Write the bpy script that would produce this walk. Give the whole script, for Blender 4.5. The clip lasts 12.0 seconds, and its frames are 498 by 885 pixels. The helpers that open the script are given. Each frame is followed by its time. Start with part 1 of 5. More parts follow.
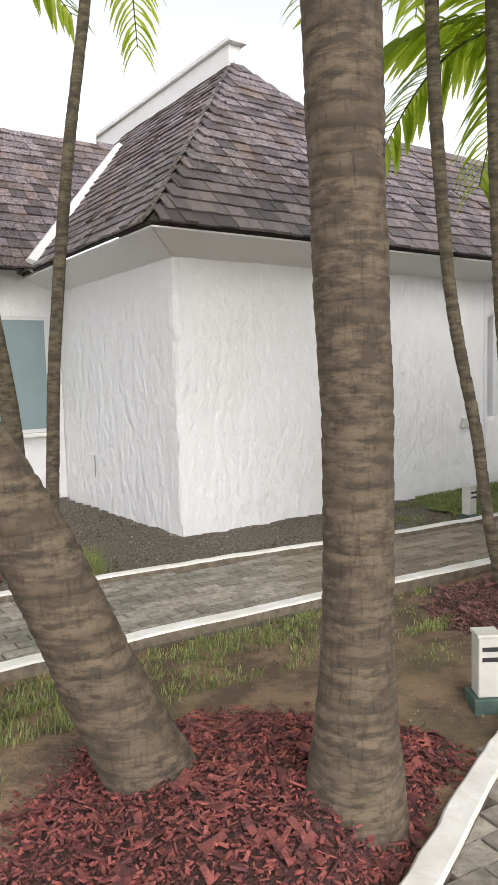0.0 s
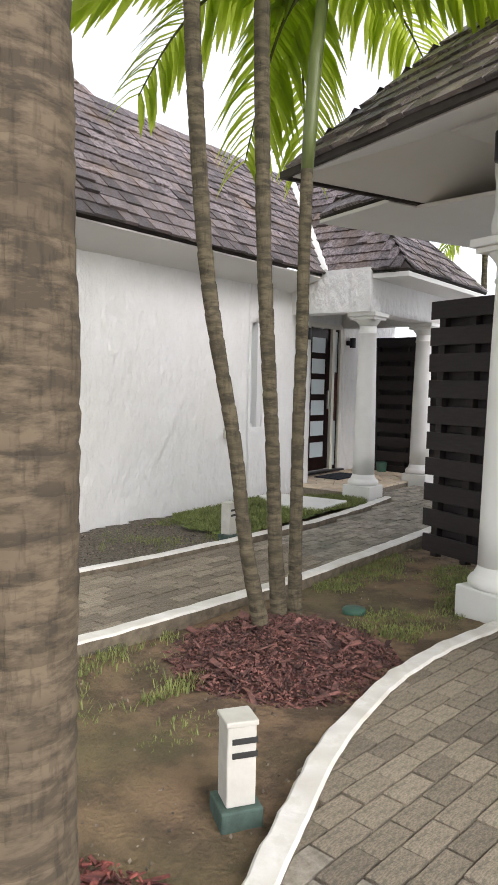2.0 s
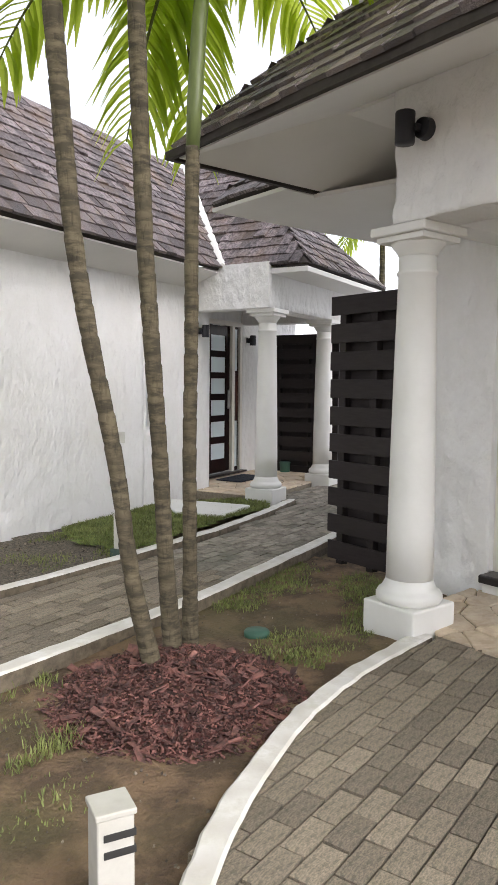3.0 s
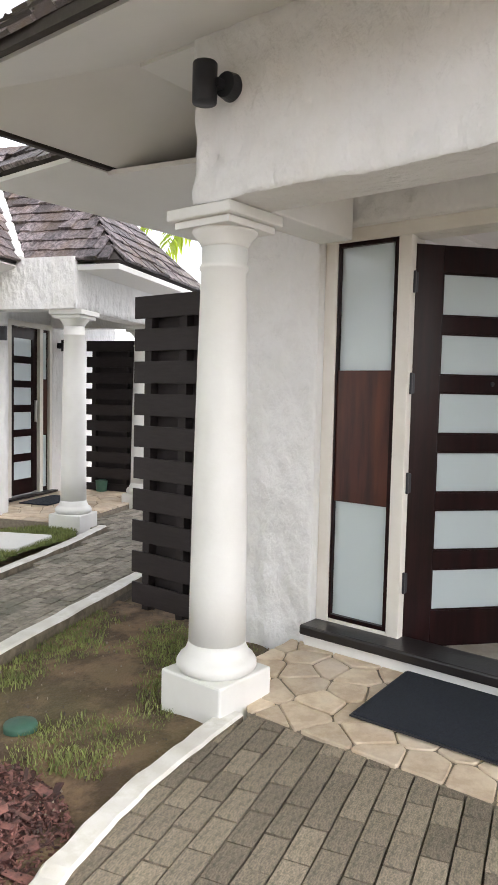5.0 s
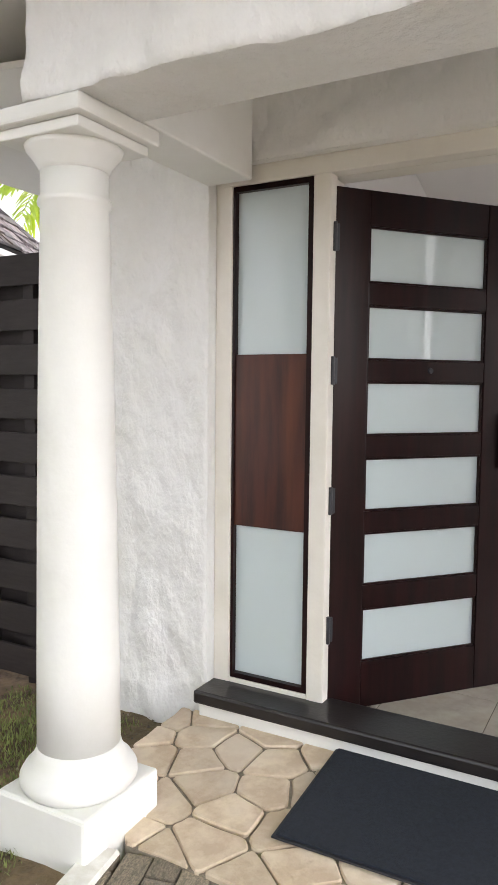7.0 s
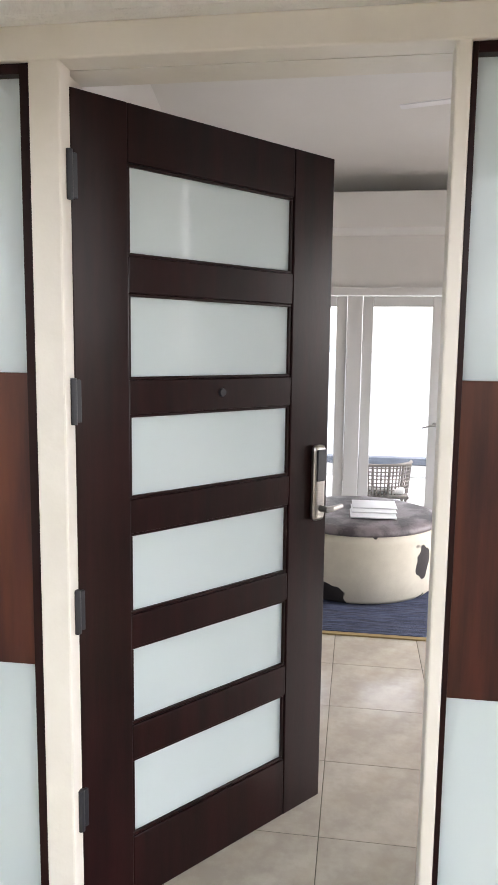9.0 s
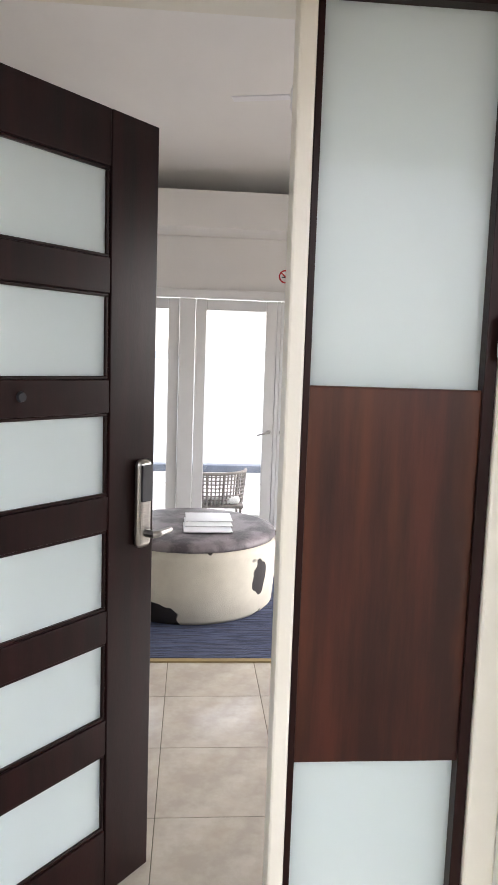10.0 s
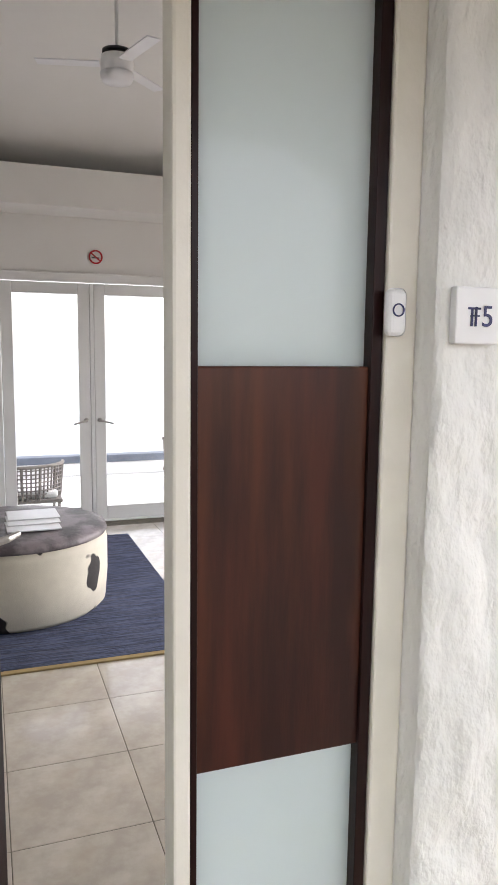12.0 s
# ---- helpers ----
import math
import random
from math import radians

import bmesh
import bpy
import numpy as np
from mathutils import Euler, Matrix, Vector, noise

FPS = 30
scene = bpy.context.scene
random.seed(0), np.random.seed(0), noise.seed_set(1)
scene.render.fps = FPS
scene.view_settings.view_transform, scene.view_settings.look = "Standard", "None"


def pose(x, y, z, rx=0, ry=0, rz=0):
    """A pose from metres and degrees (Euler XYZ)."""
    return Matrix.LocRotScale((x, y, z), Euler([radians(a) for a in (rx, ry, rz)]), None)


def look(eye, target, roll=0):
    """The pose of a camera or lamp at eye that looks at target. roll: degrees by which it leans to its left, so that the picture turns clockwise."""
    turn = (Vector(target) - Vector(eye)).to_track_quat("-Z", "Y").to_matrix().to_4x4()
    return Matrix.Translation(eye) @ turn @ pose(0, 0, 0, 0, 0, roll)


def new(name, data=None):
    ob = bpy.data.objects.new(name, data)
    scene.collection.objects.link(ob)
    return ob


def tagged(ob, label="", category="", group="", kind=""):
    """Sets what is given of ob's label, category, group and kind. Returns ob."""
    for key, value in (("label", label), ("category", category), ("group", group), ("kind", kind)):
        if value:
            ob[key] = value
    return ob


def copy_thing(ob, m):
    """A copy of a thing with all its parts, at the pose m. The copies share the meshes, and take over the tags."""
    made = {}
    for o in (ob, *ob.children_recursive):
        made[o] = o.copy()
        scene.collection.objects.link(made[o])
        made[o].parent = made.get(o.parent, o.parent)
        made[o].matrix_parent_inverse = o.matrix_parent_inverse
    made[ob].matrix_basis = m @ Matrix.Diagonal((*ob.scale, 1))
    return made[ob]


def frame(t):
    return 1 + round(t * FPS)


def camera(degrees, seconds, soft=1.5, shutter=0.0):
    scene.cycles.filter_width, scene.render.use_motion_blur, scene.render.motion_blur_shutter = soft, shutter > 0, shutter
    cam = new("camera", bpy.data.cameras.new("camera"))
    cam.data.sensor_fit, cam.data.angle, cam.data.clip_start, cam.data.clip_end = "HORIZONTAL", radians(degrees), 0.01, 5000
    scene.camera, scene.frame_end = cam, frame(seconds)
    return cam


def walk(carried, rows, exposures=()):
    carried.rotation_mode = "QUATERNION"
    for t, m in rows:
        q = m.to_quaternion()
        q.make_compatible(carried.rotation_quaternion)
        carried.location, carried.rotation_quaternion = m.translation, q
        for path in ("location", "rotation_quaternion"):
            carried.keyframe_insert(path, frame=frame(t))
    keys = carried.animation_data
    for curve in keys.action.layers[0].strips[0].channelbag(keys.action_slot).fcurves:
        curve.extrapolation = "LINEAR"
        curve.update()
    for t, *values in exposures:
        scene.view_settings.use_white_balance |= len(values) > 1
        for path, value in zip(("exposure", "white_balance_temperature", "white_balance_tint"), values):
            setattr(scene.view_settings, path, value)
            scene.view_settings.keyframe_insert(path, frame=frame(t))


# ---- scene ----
cam = camera(38.1, 12.0)
PATH = [
    (0, (0.011, -0.202, 1.565), (0.445, 1.742, 1.382), -1.6),
    (0.5, (0.077, 0.015, 1.583), (0.672, 1.917, 1.409), -3.1),
    (1, (0.208, 0.186, 1.567), (0.969, 2.028, 1.4), -3.5),
    (1.5, (0.414, 0.483, 1.547), (1.298, 2.268, 1.374), 0.7),
    (2, (0.592, 0.717, 1.475), (1.61, 2.431, 1.314), 1.2),
    (2.5, (0.751, 0.93, 1.493), (1.889, 2.566, 1.33), 0.6),
    (3, (0.915, 1.055, 1.507), (2.148, 2.62, 1.343), 0.5),
    (3.5, (1.12, 1.179, 1.543), (2.435, 2.677, 1.385), 0.3),
    (5.3, (1.823, 1.598, 1.564), (3.405, 2.815, 1.433), 1.1),
    (5.5, (1.882, 1.647, 1.556), (3.479, 2.845, 1.427), 0.8),
    (6, (2.085, 1.859, 1.573), (3.728, 2.991, 1.435), 0.2),
    (6.5, (2.303, 2.032, 1.563), (3.994, 3.089, 1.412), 0.2),
    (6.7, (2.401, 2.095, 1.546), (4.114, 3.118, 1.4), 0.3),
    (8.5, (3.442, 2.553, 1.779), (5.352, 3.082, 1.514), 1.4),
    (9, (3.671, 2.65, 1.779), (5.632, 2.943, 1.522), 0.7),
    (9.5, (3.86, 2.661, 1.763), (5.843, 2.714, 1.515), 1.7),
    (10, (4.014, 2.637, 1.759), (5.995, 2.477, 1.529), 1.9),
    (10.5, (4.089, 2.658, 1.757), (6.039, 2.279, 1.522), 0.4),
    (11, (4.128, 2.714, 1.755), (6.022, 2.12, 1.504), 0.2),
    (11.5, (4.145, 2.737, 1.749), (6.002, 2.037, 1.499), 0.6),
    (12, (4.166, 2.765, 1.745), (6.027, 2.082, 1.485), 0.7),
]
walk(cam, [(t, look(eye, target, roll)) for t, eye, target, roll in PATH],
     [(t, e, 6500, 15) for t, e in ((0, 0.08), (1.5, 0.25), (3.7, 0.42), (5.5, 0.95), (6.7, 1.05), (8.4, 1.25), (9.5, 1.5), (10.5, 1.3), (12, 1.1))])


# ---- world, sun, exposure ----
world = bpy.data.worlds.new("overcast_sky")
scene.world = world
world.use_nodes = True
wn, wl = world.node_tree.nodes, world.node_tree.links
sky = wn.new("ShaderNodeTexSky")
sky.sky_type = "NISHITA"
sky.sun_disc = False
sky.sun_elevation = radians(38)
sky.sun_rotation = radians(172)
sky.dust_density = 1.5
sky.air_density = 1.0
sky.ozone_density = 0.3
soft_sky = wn.new("ShaderNodeHueSaturation")
soft_sky.inputs["Saturation"].default_value = 0.22
soft_sky.inputs["Value"].default_value = 1.9
wl.new(sky.outputs[0], soft_sky.inputs["Color"])
wl.new(soft_sky.outputs[0], wn["Background"].inputs["Color"])
wn["Background"].inputs["Strength"].default_value = 0.15
sun = new("sun", bpy.data.lights.new("sun", "SUN"))
sun.data.energy, sun.data.angle, sun.data.color = 1.1, radians(40), (1.0, 0.98, 0.95)
sun.matrix_basis = look((0, 0, 20), (-2.4, 17.0, 6.5))

# added fill lamp that brightens the room from an unseen side
room_fill = new("interior_fill", bpy.data.lights.new("interior_fill", "AREA"))
room_fill.data.shape, room_fill.data.size, room_fill.data.size_y, room_fill.data.energy = "RECTANGLE", 3.6, 2.1, 4
room_fill.data.color = (0.95, 0.98, 1.0)
room_fill.matrix_basis = look((8.4, -0.6, 1.45), (8.4, 1, 1.45))

# ---- materials ----


def mat(name, base, second=None, rough=0.6, scale=6.0, amount=0.5, bump=0.0, bump_scale=40.0, metal=0.0, island=0.0, rnd=0.0,
        stretch=(1, 1, 1), stain=None, stain_scale=1.2, stain_amount=0.5, spec=0.5, bump_dist=0.01):
    m = bpy.data.materials.new(name)
    m.use_nodes = True
    n, l = m.node_tree.nodes, m.node_tree.links
    b = n["Principled BSDF"]
    b.inputs["Roughness"].default_value, b.inputs["Metallic"].default_value = rough, metal
    b.inputs["Specular IOR Level"].default_value = spec
    tc = n.new("ShaderNodeTexCoord")
    mp = n.new("ShaderNodeMapping")
    mp.inputs["Scale"].default_value = stretch
    l.new(tc.outputs["Object"], mp.inputs[0])
    second = second or tuple(c * 0.8 for c in base)
    nz = n.new("ShaderNodeTexNoise")
    nz.inputs["Scale"].default_value, nz.inputs["Detail"].default_value, nz.inputs["Roughness"].default_value = scale, 6, 0.65
    l.new(mp.outputs[0], nz.inputs["Vector"])
    ramp = n.new("ShaderNodeValToRGB")
    lo = 0.5 - 0.25 * (1.2 - amount)
    ramp.color_ramp.elements[0].position, ramp.color_ramp.elements[1].position = lo, 1 - lo
    ramp.color_ramp.elements[0].color, ramp.color_ramp.elements[1].color = (*second, 1), (*base, 1)
    l.new(nz.outputs[0], ramp.inputs[0])
    out = ramp.outputs[0]
    if stain:
        sz = n.new("ShaderNodeTexNoise")
        sz.inputs["Scale"].default_value, sz.inputs["Detail"].default_value = stain_scale, 8
        l.new(mp.outputs[0], sz.inputs["Vector"])
        sr = n.new("ShaderNodeMapRange")
        sr.inputs[1].default_value, sr.inputs[2].default_value, sr.inputs[4].default_value = 0.48, 0.68, stain_amount
        l.new(sz.outputs[0], sr.inputs[0])
        mx = n.new("ShaderNodeMix")
        mx.data_type = "RGBA"
        mx.inputs[7].default_value = (*stain, 1)
        l.new(sr.outputs[0], mx.inputs[0])
        l.new(out, mx.inputs[6])
        out = mx.outputs[2]
    if island or rnd:
        src = n.new("ShaderNodeNewGeometry").outputs["Random Per Island"] if island else n.new("ShaderNodeObjectInfo").outputs["Random"]
        amp = island or rnd
        mr = n.new("ShaderNodeMapRange")
        mr.inputs[3].default_value, mr.inputs[4].default_value = 1 - amp, 1 + amp
        l.new(src, mr.inputs[0])
        hs = n.new("ShaderNodeHueSaturation")
        l.new(mr.outputs[0], hs.inputs["Value"])
        l.new(out, hs.inputs["Color"])
        out = hs.outputs[0]
    l.new(out, b.inputs["Base Color"])
    if bump:
        bz = n.new("ShaderNodeTexNoise")
        bz.inputs["Scale"].default_value, bz.inputs["Detail"].default_value = bump_scale, 5
        l.new(mp.outputs[0], bz.inputs["Vector"])
        bp = n.new("ShaderNodeBump")
        bp.inputs["Strength"].default_value, bp.inputs["Distance"].default_value = bump, bump_dist
        l.new(bz.outputs[0], bp.inputs["Height"])
        l.new(bp.outputs[0], b.inputs["Normal"])
    return m


STUCCO = mat("white_stucco", (0.85, 0.85, 0.84), (0.8, 0.8, 0.78), 0.7, 5, 0.4, 0.75, 9.0, stain=(0.66, 0.62, 0.52), stain_scale=0.8, stain_amount=0.2, stretch=(1, 1, 0.6), bump_dist=0.07)
PAINT = mat("white_paint", (0.82, 0.82, 0.79), (0.76, 0.76, 0.72), 0.45, 3, 0.4, 0.15, 30.0)
FRAMEPAINT = mat("cream_frame_paint", (0.8, 0.77, 0.7), (0.74, 0.71, 0.64), 0.4, 5, 0.4, 0.12, 40.0, stain=(0.6, 0.55, 0.45), stain_scale=4, stain_amount=0.2)
SOFFIT = mat("soffit_paint", (0.78, 0.77, 0.74), (0.74, 0.73, 0.7), 0.6, 2, 0.4, 0.1, 20.0)
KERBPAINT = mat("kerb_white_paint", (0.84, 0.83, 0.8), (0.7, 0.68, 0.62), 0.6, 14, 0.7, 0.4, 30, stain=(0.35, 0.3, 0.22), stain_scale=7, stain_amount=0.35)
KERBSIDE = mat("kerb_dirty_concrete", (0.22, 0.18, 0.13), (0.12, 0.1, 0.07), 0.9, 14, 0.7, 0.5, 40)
SHINGLE = mat("weathered_shingle", (0.23, 0.195, 0.195), (0.07, 0.058, 0.058), 0.5, 9, 0.9, 0.5, 30, island=0.55, stretch=(3, 3, 1), stain=(0.13, 0.085, 0.05), stain_scale=0.9, stain_amount=0.7)
SHINGLE_ONE = mat("weathered_shingle_single", (0.23, 0.195, 0.195), (0.07, 0.058, 0.058), 0.5, 9, 0.9, 0.5, 30, rnd=0.55, stretch=(3, 3, 1), stain=(0.13, 0.085, 0.05), stain_scale=0.9, stain_amount=0.5)
SHINGLE_EDGE = mat("shingle_edge_board", (0.05, 0.04, 0.035), (0.03, 0.025, 0.02), 0.8, 12, 0.6, 0.3, 30)
FENCEWOOD = mat("dark_brown_fence_paint", (0.03, 0.024, 0.024), (0.02, 0.016, 0.016), 0.55, 8, 0.5, 0.15, 60, rnd=0.12, stretch=(1, 1, 6), spec=0.25)
DOORWOOD = mat("espresso_door_wood", (0.02, 0.006, 0.006), (0.009, 0.004, 0.004), 0.28, 3, 0.6, 0.04, 60, stretch=(6, 6, 0.6), spec=0.18)
PANELWOOD = mat("mahogany_panel", (0.062, 0.017, 0.012), (0.026, 0.009, 0.008), 0.3, 2.2, 0.8, 0.03, 60, stretch=(5, 5, 0.5), stain=(0.15, 0.045, 0.016), stain_scale=1.6, stain_amount=0.45, spec=0.35)
SILLWOOD = mat("dark_sill_wood", (0.02, 0.017, 0.017), (0.012, 0.01, 0.01), 0.35, 8, 0.5, 0.1, 60)
BLACK = mat("matt_black_metal", (0.02, 0.022, 0.028), (0.014, 0.015, 0.02), 0.45, 20, 0.3)
STEEL = mat("brushed_steel", (0.5, 0.48, 0.45), (0.4, 0.39, 0.37), 0.3, 30, 0.4, metal=1.0, stretch=(1, 1, 8))
PAVER = mat("concrete_paver", (0.4, 0.325, 0.24), (0.2, 0.175, 0.135), 0.9, 18, 0.7, 0.6, 90, rnd=0.28, stain=(0.1, 0.105, 0.08), stain_scale=5, stain_amount=0.6)
PAVER_MANY = mat("concrete_paver_rest", (0.36, 0.32, 0.265), (0.2, 0.18, 0.145), 0.9, 18, 0.7, 0.6, 90, island=0.28, stain=(0.11, 0.115, 0.085), stain_scale=1.6, stain_amount=0.6)
JOINT = mat("sandy_joint", (0.14, 0.12, 0.09), (0.08, 0.07, 0.055), 0.95, 30, 0.6, 0.4, 80)
STONE = mat("cream_crazy_stone", (0.68, 0.57, 0.43), (0.55, 0.43, 0.31), 0.75, 9, 0.8, 0.5, 35, rnd=0.13, stain=(0.66, 0.58, 0.48), stain_scale=4, stain_amount=0.7)
MORTAR = mat("stone_mortar", (0.3, 0.26, 0.2), (0.2, 0.17, 0.13), 0.95, 30, 0.6, 0.4, 60)
SOIL = mat("garden_soil", (0.22, 0.145, 0.088), (0.1, 0.068, 0.043), 0.95, 4, 0.9, 0.9, 45, stain=(0.11, 0.1, 0.045), stain_scale=0.9, stain_amount=0.7, bump_dist=0.02)
GRAVEL = mat("grey_brown_gravel", (0.2, 0.17, 0.13), (0.08, 0.07, 0.055), 0.95, 40, 0.9, 1.0, 90, stain=(0.12, 0.1, 0.07), stain_scale=1.5, stain_amount=0.6, bump_dist=0.02)
GRASS = mat("grass_blades", (0.25, 0.28, 0.09), (0.14, 0.17, 0.05), 0.7, 5, 0.7, island=0.35)
LAWN = mat("lawn", (0.2, 0.26, 0.05), (0.09, 0.13, 0.03), 0.85, 20, 0.8, 0.8, 120)
MULCH = mat("red_mulch", (0.26, 0.075, 0.06), (0.1, 0.035, 0.032), 0.85, 18, 0.8, 0.4, 60, island=0.55)
MULCH_BROWN = mat("brown_red_mulch", (0.2, 0.09, 0.075), (0.085, 0.045, 0.04), 0.85, 18, 0.8, 0.4, 60, island=0.6)
MULCH_BASE = mat("mulch_base", (0.12, 0.045, 0.038), (0.05, 0.026, 0.022), 0.9, 30, 0.9, 0.8, 60, bump_dist=0.03)
CROWNSHAFT = mat("green_crownshaft", (0.16, 0.2, 0.07), (0.1, 0.13, 0.04), 0.45, 4, 0.6, stretch=(4, 4, 0.6))
RACHIS = mat("frond_stem", (0.15, 0.18, 0.05), (0.09, 0.1, 0.03), 0.5, 6, 0.5)
BOLLARD = mat("bollard_grey_paint", (0.6, 0.59, 0.53), (0.52, 0.51, 0.46), 0.55, 10, 0.5, 0.1, 60, stain=(0.35, 0.33, 0.26), stain_scale=6, stain_amount=0.4)
BOLLARD_BASE = mat("bollard_green_base", (0.08, 0.13, 0.11), (0.05, 0.08, 0.065), 0.8, 10, 0.6, 0.4, 60)
DARKSLOT = mat("dark_slot", (0.03, 0.03, 0.028), None, 0.7)
GREENCAP = mat("green_plastic", (0.05, 0.14, 0.1), (0.04, 0.1, 0.07), 0.5)
DOORMAT = mat("navy_doormat", (0.018, 0.025, 0.04), (0.01, 0.014, 0.022), 0.95, 60, 0.5, 0.8, 300)
TILE = mat("travertine_tile", (0.5, 0.46, 0.4), (0.4, 0.36, 0.31), 0.12, 5, 0.8, 0.03, 20, rnd=0.05, stain=(0.42, 0.35, 0.27), stain_scale=6, stain_amount=0.4)
INWALL = mat("interior_wall", (0.8, 0.79, 0.77), (0.77, 0.76, 0.74), 0.6, 2, 0.3, 0.05, 40)
WHITEFRAME = mat("white_joinery", (0.74, 0.74, 0.73), (0.7, 0.7, 0.69), 0.4, 5, 0.3)
RUG = mat("blue_woven_rug", (0.075, 0.1, 0.19), (0.02, 0.025, 0.06), 0.95, 5, 0.95, 0.8, 30, stretch=(30, 1.2, 30), stain=(0.14, 0.14, 0.17), stain_scale=3, stain_amount=0.3)
RUGEDGE = mat("rug_tan_edge", (0.3, 0.22, 0.1), None, 0.9)
SIGNWHITE = mat("white_enamel_sign", (0.82, 0.82, 0.84), (0.8, 0.8, 0.82), 0.3)
SIGNBLUE = mat("navy_lettering", (0.02, 0.025, 0.12), None, 0.4)
SIGNRED = mat("sign_red", (0.5, 0.02, 0.03), None, 0.4)
PAPER = mat("paper", (0.8, 0.8, 0.82), (0.74, 0.74, 0.77), 0.35, 20, 0.3)
ROPE = mat("grey_rope_weave", (0.2, 0.18, 0.16), (0.12, 0.11, 0.1), 0.8, 60, 0.5)
CUSHION = mat("pale_cushion", (0.7, 0.7, 0.68), None, 0.9)
DECK = mat("pale_terrace", (0.75, 0.75, 0.74), (0.68, 0.68, 0.67), 0.6, 3, 0.4)
POOLWALL = mat("blue_grey_parapet", (0.12, 0.14, 0.18), (0.08, 0.1, 0.13), 0.6, 5, 0.5)
SEA = mat("pale_sea", (0.45, 0.5, 0.53), (0.4, 0.45, 0.5), 0.3, 0.05, 0.5)
HILL = mat("far_hill", (0.3, 0.34, 0.36), (0.25, 0.28, 0.3), 0.9, 0.3, 0.5)
CURTAIN = mat("teal_grey_blind", (0.25, 0.33, 0.33), (0.22, 0.29, 0.3), 0.5, 2, 0.3)


def leaf_material():
    m = mat("palm_leaflet", (0.19, 0.27, 0.045), (0.11, 0.17, 0.03), 0.45, 3, 0.7, island=0.35)
    n, l = m.node_tree.nodes, m.node_tree.links
    tr = n.new("ShaderNodeBsdfTranslucent")
    tr.inputs["Color"].default_value = (0.62, 0.74, 0.09, 1)
    ms = n.new("ShaderNodeMixShader")
    ms.inputs[0].default_value = 0.65
    l.new(n["Principled BSDF"].outputs[0], ms.inputs[1])
    l.new(tr.outputs[0], ms.inputs[2])
    l.new(ms.outputs[0], n["Material Output"].inputs["Surface"])
    return m


LEAF = leaf_material()


def ringed_bark(name, light, dark, gap):
    """Bark with uneven ring scars across and fine cracks along the trunk."""
    m = mat(name, light, dark, 0.9, 6, 0.9, 0, stretch=(1.6, 1.6, 5), stain=tuple(c * 0.5 for c in light), stain_scale=1.3, stain_amount=0.7)
    n, l = m.node_tree.nodes, m.node_tree.links
    b = n["Principled BSDF"]
    tc = n.new("ShaderNodeTexCoord")
    wv = n.new("ShaderNodeTexWave")
    wv.wave_type, wv.bands_direction, wv.wave_profile = "BANDS", "Z", "SAW"
    wv.inputs["Scale"].default_value = 0.314 / gap
    wv.inputs["Distortion"].default_value, wv.inputs["Detail"].default_value, wv.inputs["Detail Scale"].default_value = 1.6, 4, 2.0
    l.new(tc.outputs["Object"], wv.inputs["Vector"])
    mp = n.new("ShaderNodeMapping")
    mp.inputs["Scale"].default_value = (1, 1, 0.2)
    l.new(tc.outputs["Object"], mp.inputs[0])
    cr = n.new("ShaderNodeTexNoise")
    cr.inputs["Scale"].default_value, cr.inputs["Detail"].default_value = 62, 5
    l.new(mp.outputs[0], cr.inputs["Vector"])
    lo = n.new("ShaderNodeMapRange")
    lo.inputs[1].default_value, lo.inputs[2].default_value, lo.inputs[3].default_value, lo.inputs[4].default_value = 0.34, 0.46, 0.76, 1.0
    l.new(cr.outputs[0], lo.inputs[0])
    wr = n.new("ShaderNodeMapRange")
    wr.inputs[1].default_value, wr.inputs[2].default_value, wr.inputs[3].default_value, wr.inputs[4].default_value = 0.0, 0.35, 0.74, 1.0
    l.new(wv.outputs[1], wr.inputs[0])
    mu = n.new("ShaderNodeMath")
    mu.operation = "MULTIPLY"
    l.new(lo.outputs[0], mu.inputs[0])
    l.new(wr.outputs[0], mu.inputs[1])
    hs = n.new("ShaderNodeHueSaturation")
    l.new(b.inputs["Base Color"].links[0].from_socket, hs.inputs["Color"])
    l.new(mu.outputs[0], hs.inputs["Value"])
    l.new(hs.outputs[0], b.inputs["Base Color"])
    bp = n.new("ShaderNodeBump")
    bp.inputs["Strength"].default_value, bp.inputs["Distance"].default_value = 0.9, 0.008
    l.new(mu.outputs[0], bp.inputs["Height"])
    l.new(bp.outputs[0], b.inputs["Normal"])
    return m


BARK = ringed_bark("palm_bark", (0.16, 0.124, 0.08), (0.07, 0.055, 0.036), 0.075)
BARK_THIN = ringed_bark("slim_palm_bark", (0.15, 0.125, 0.078), (0.06, 0.05, 0.032), 0.13)



def frosted():
    m = bpy.data.materials.new("frosted_glass")
    m.use_nodes = True
    n, l = m.node_tree.nodes, m.node_tree.links
    b = n["Principled BSDF"]
    b.inputs["Base Color"].default_value = (0.7, 0.79, 0.8, 1)
    b.inputs["Roughness"].default_value = 0.04
    tr = n.new("ShaderNodeBsdfTranslucent")
    tr.inputs["Color"].default_value = (0.9, 0.93, 0.94, 1)
    ms = n.new("ShaderNodeMixShader")
    ms.inputs[0].default_value = 0.4
    l.new(b.outputs[0], ms.inputs[1])
    l.new(tr.outputs[0], ms.inputs[2])
    l.new(ms.outputs[0], n["Material Output"].inputs["Surface"])
    return m


FROST = frosted()


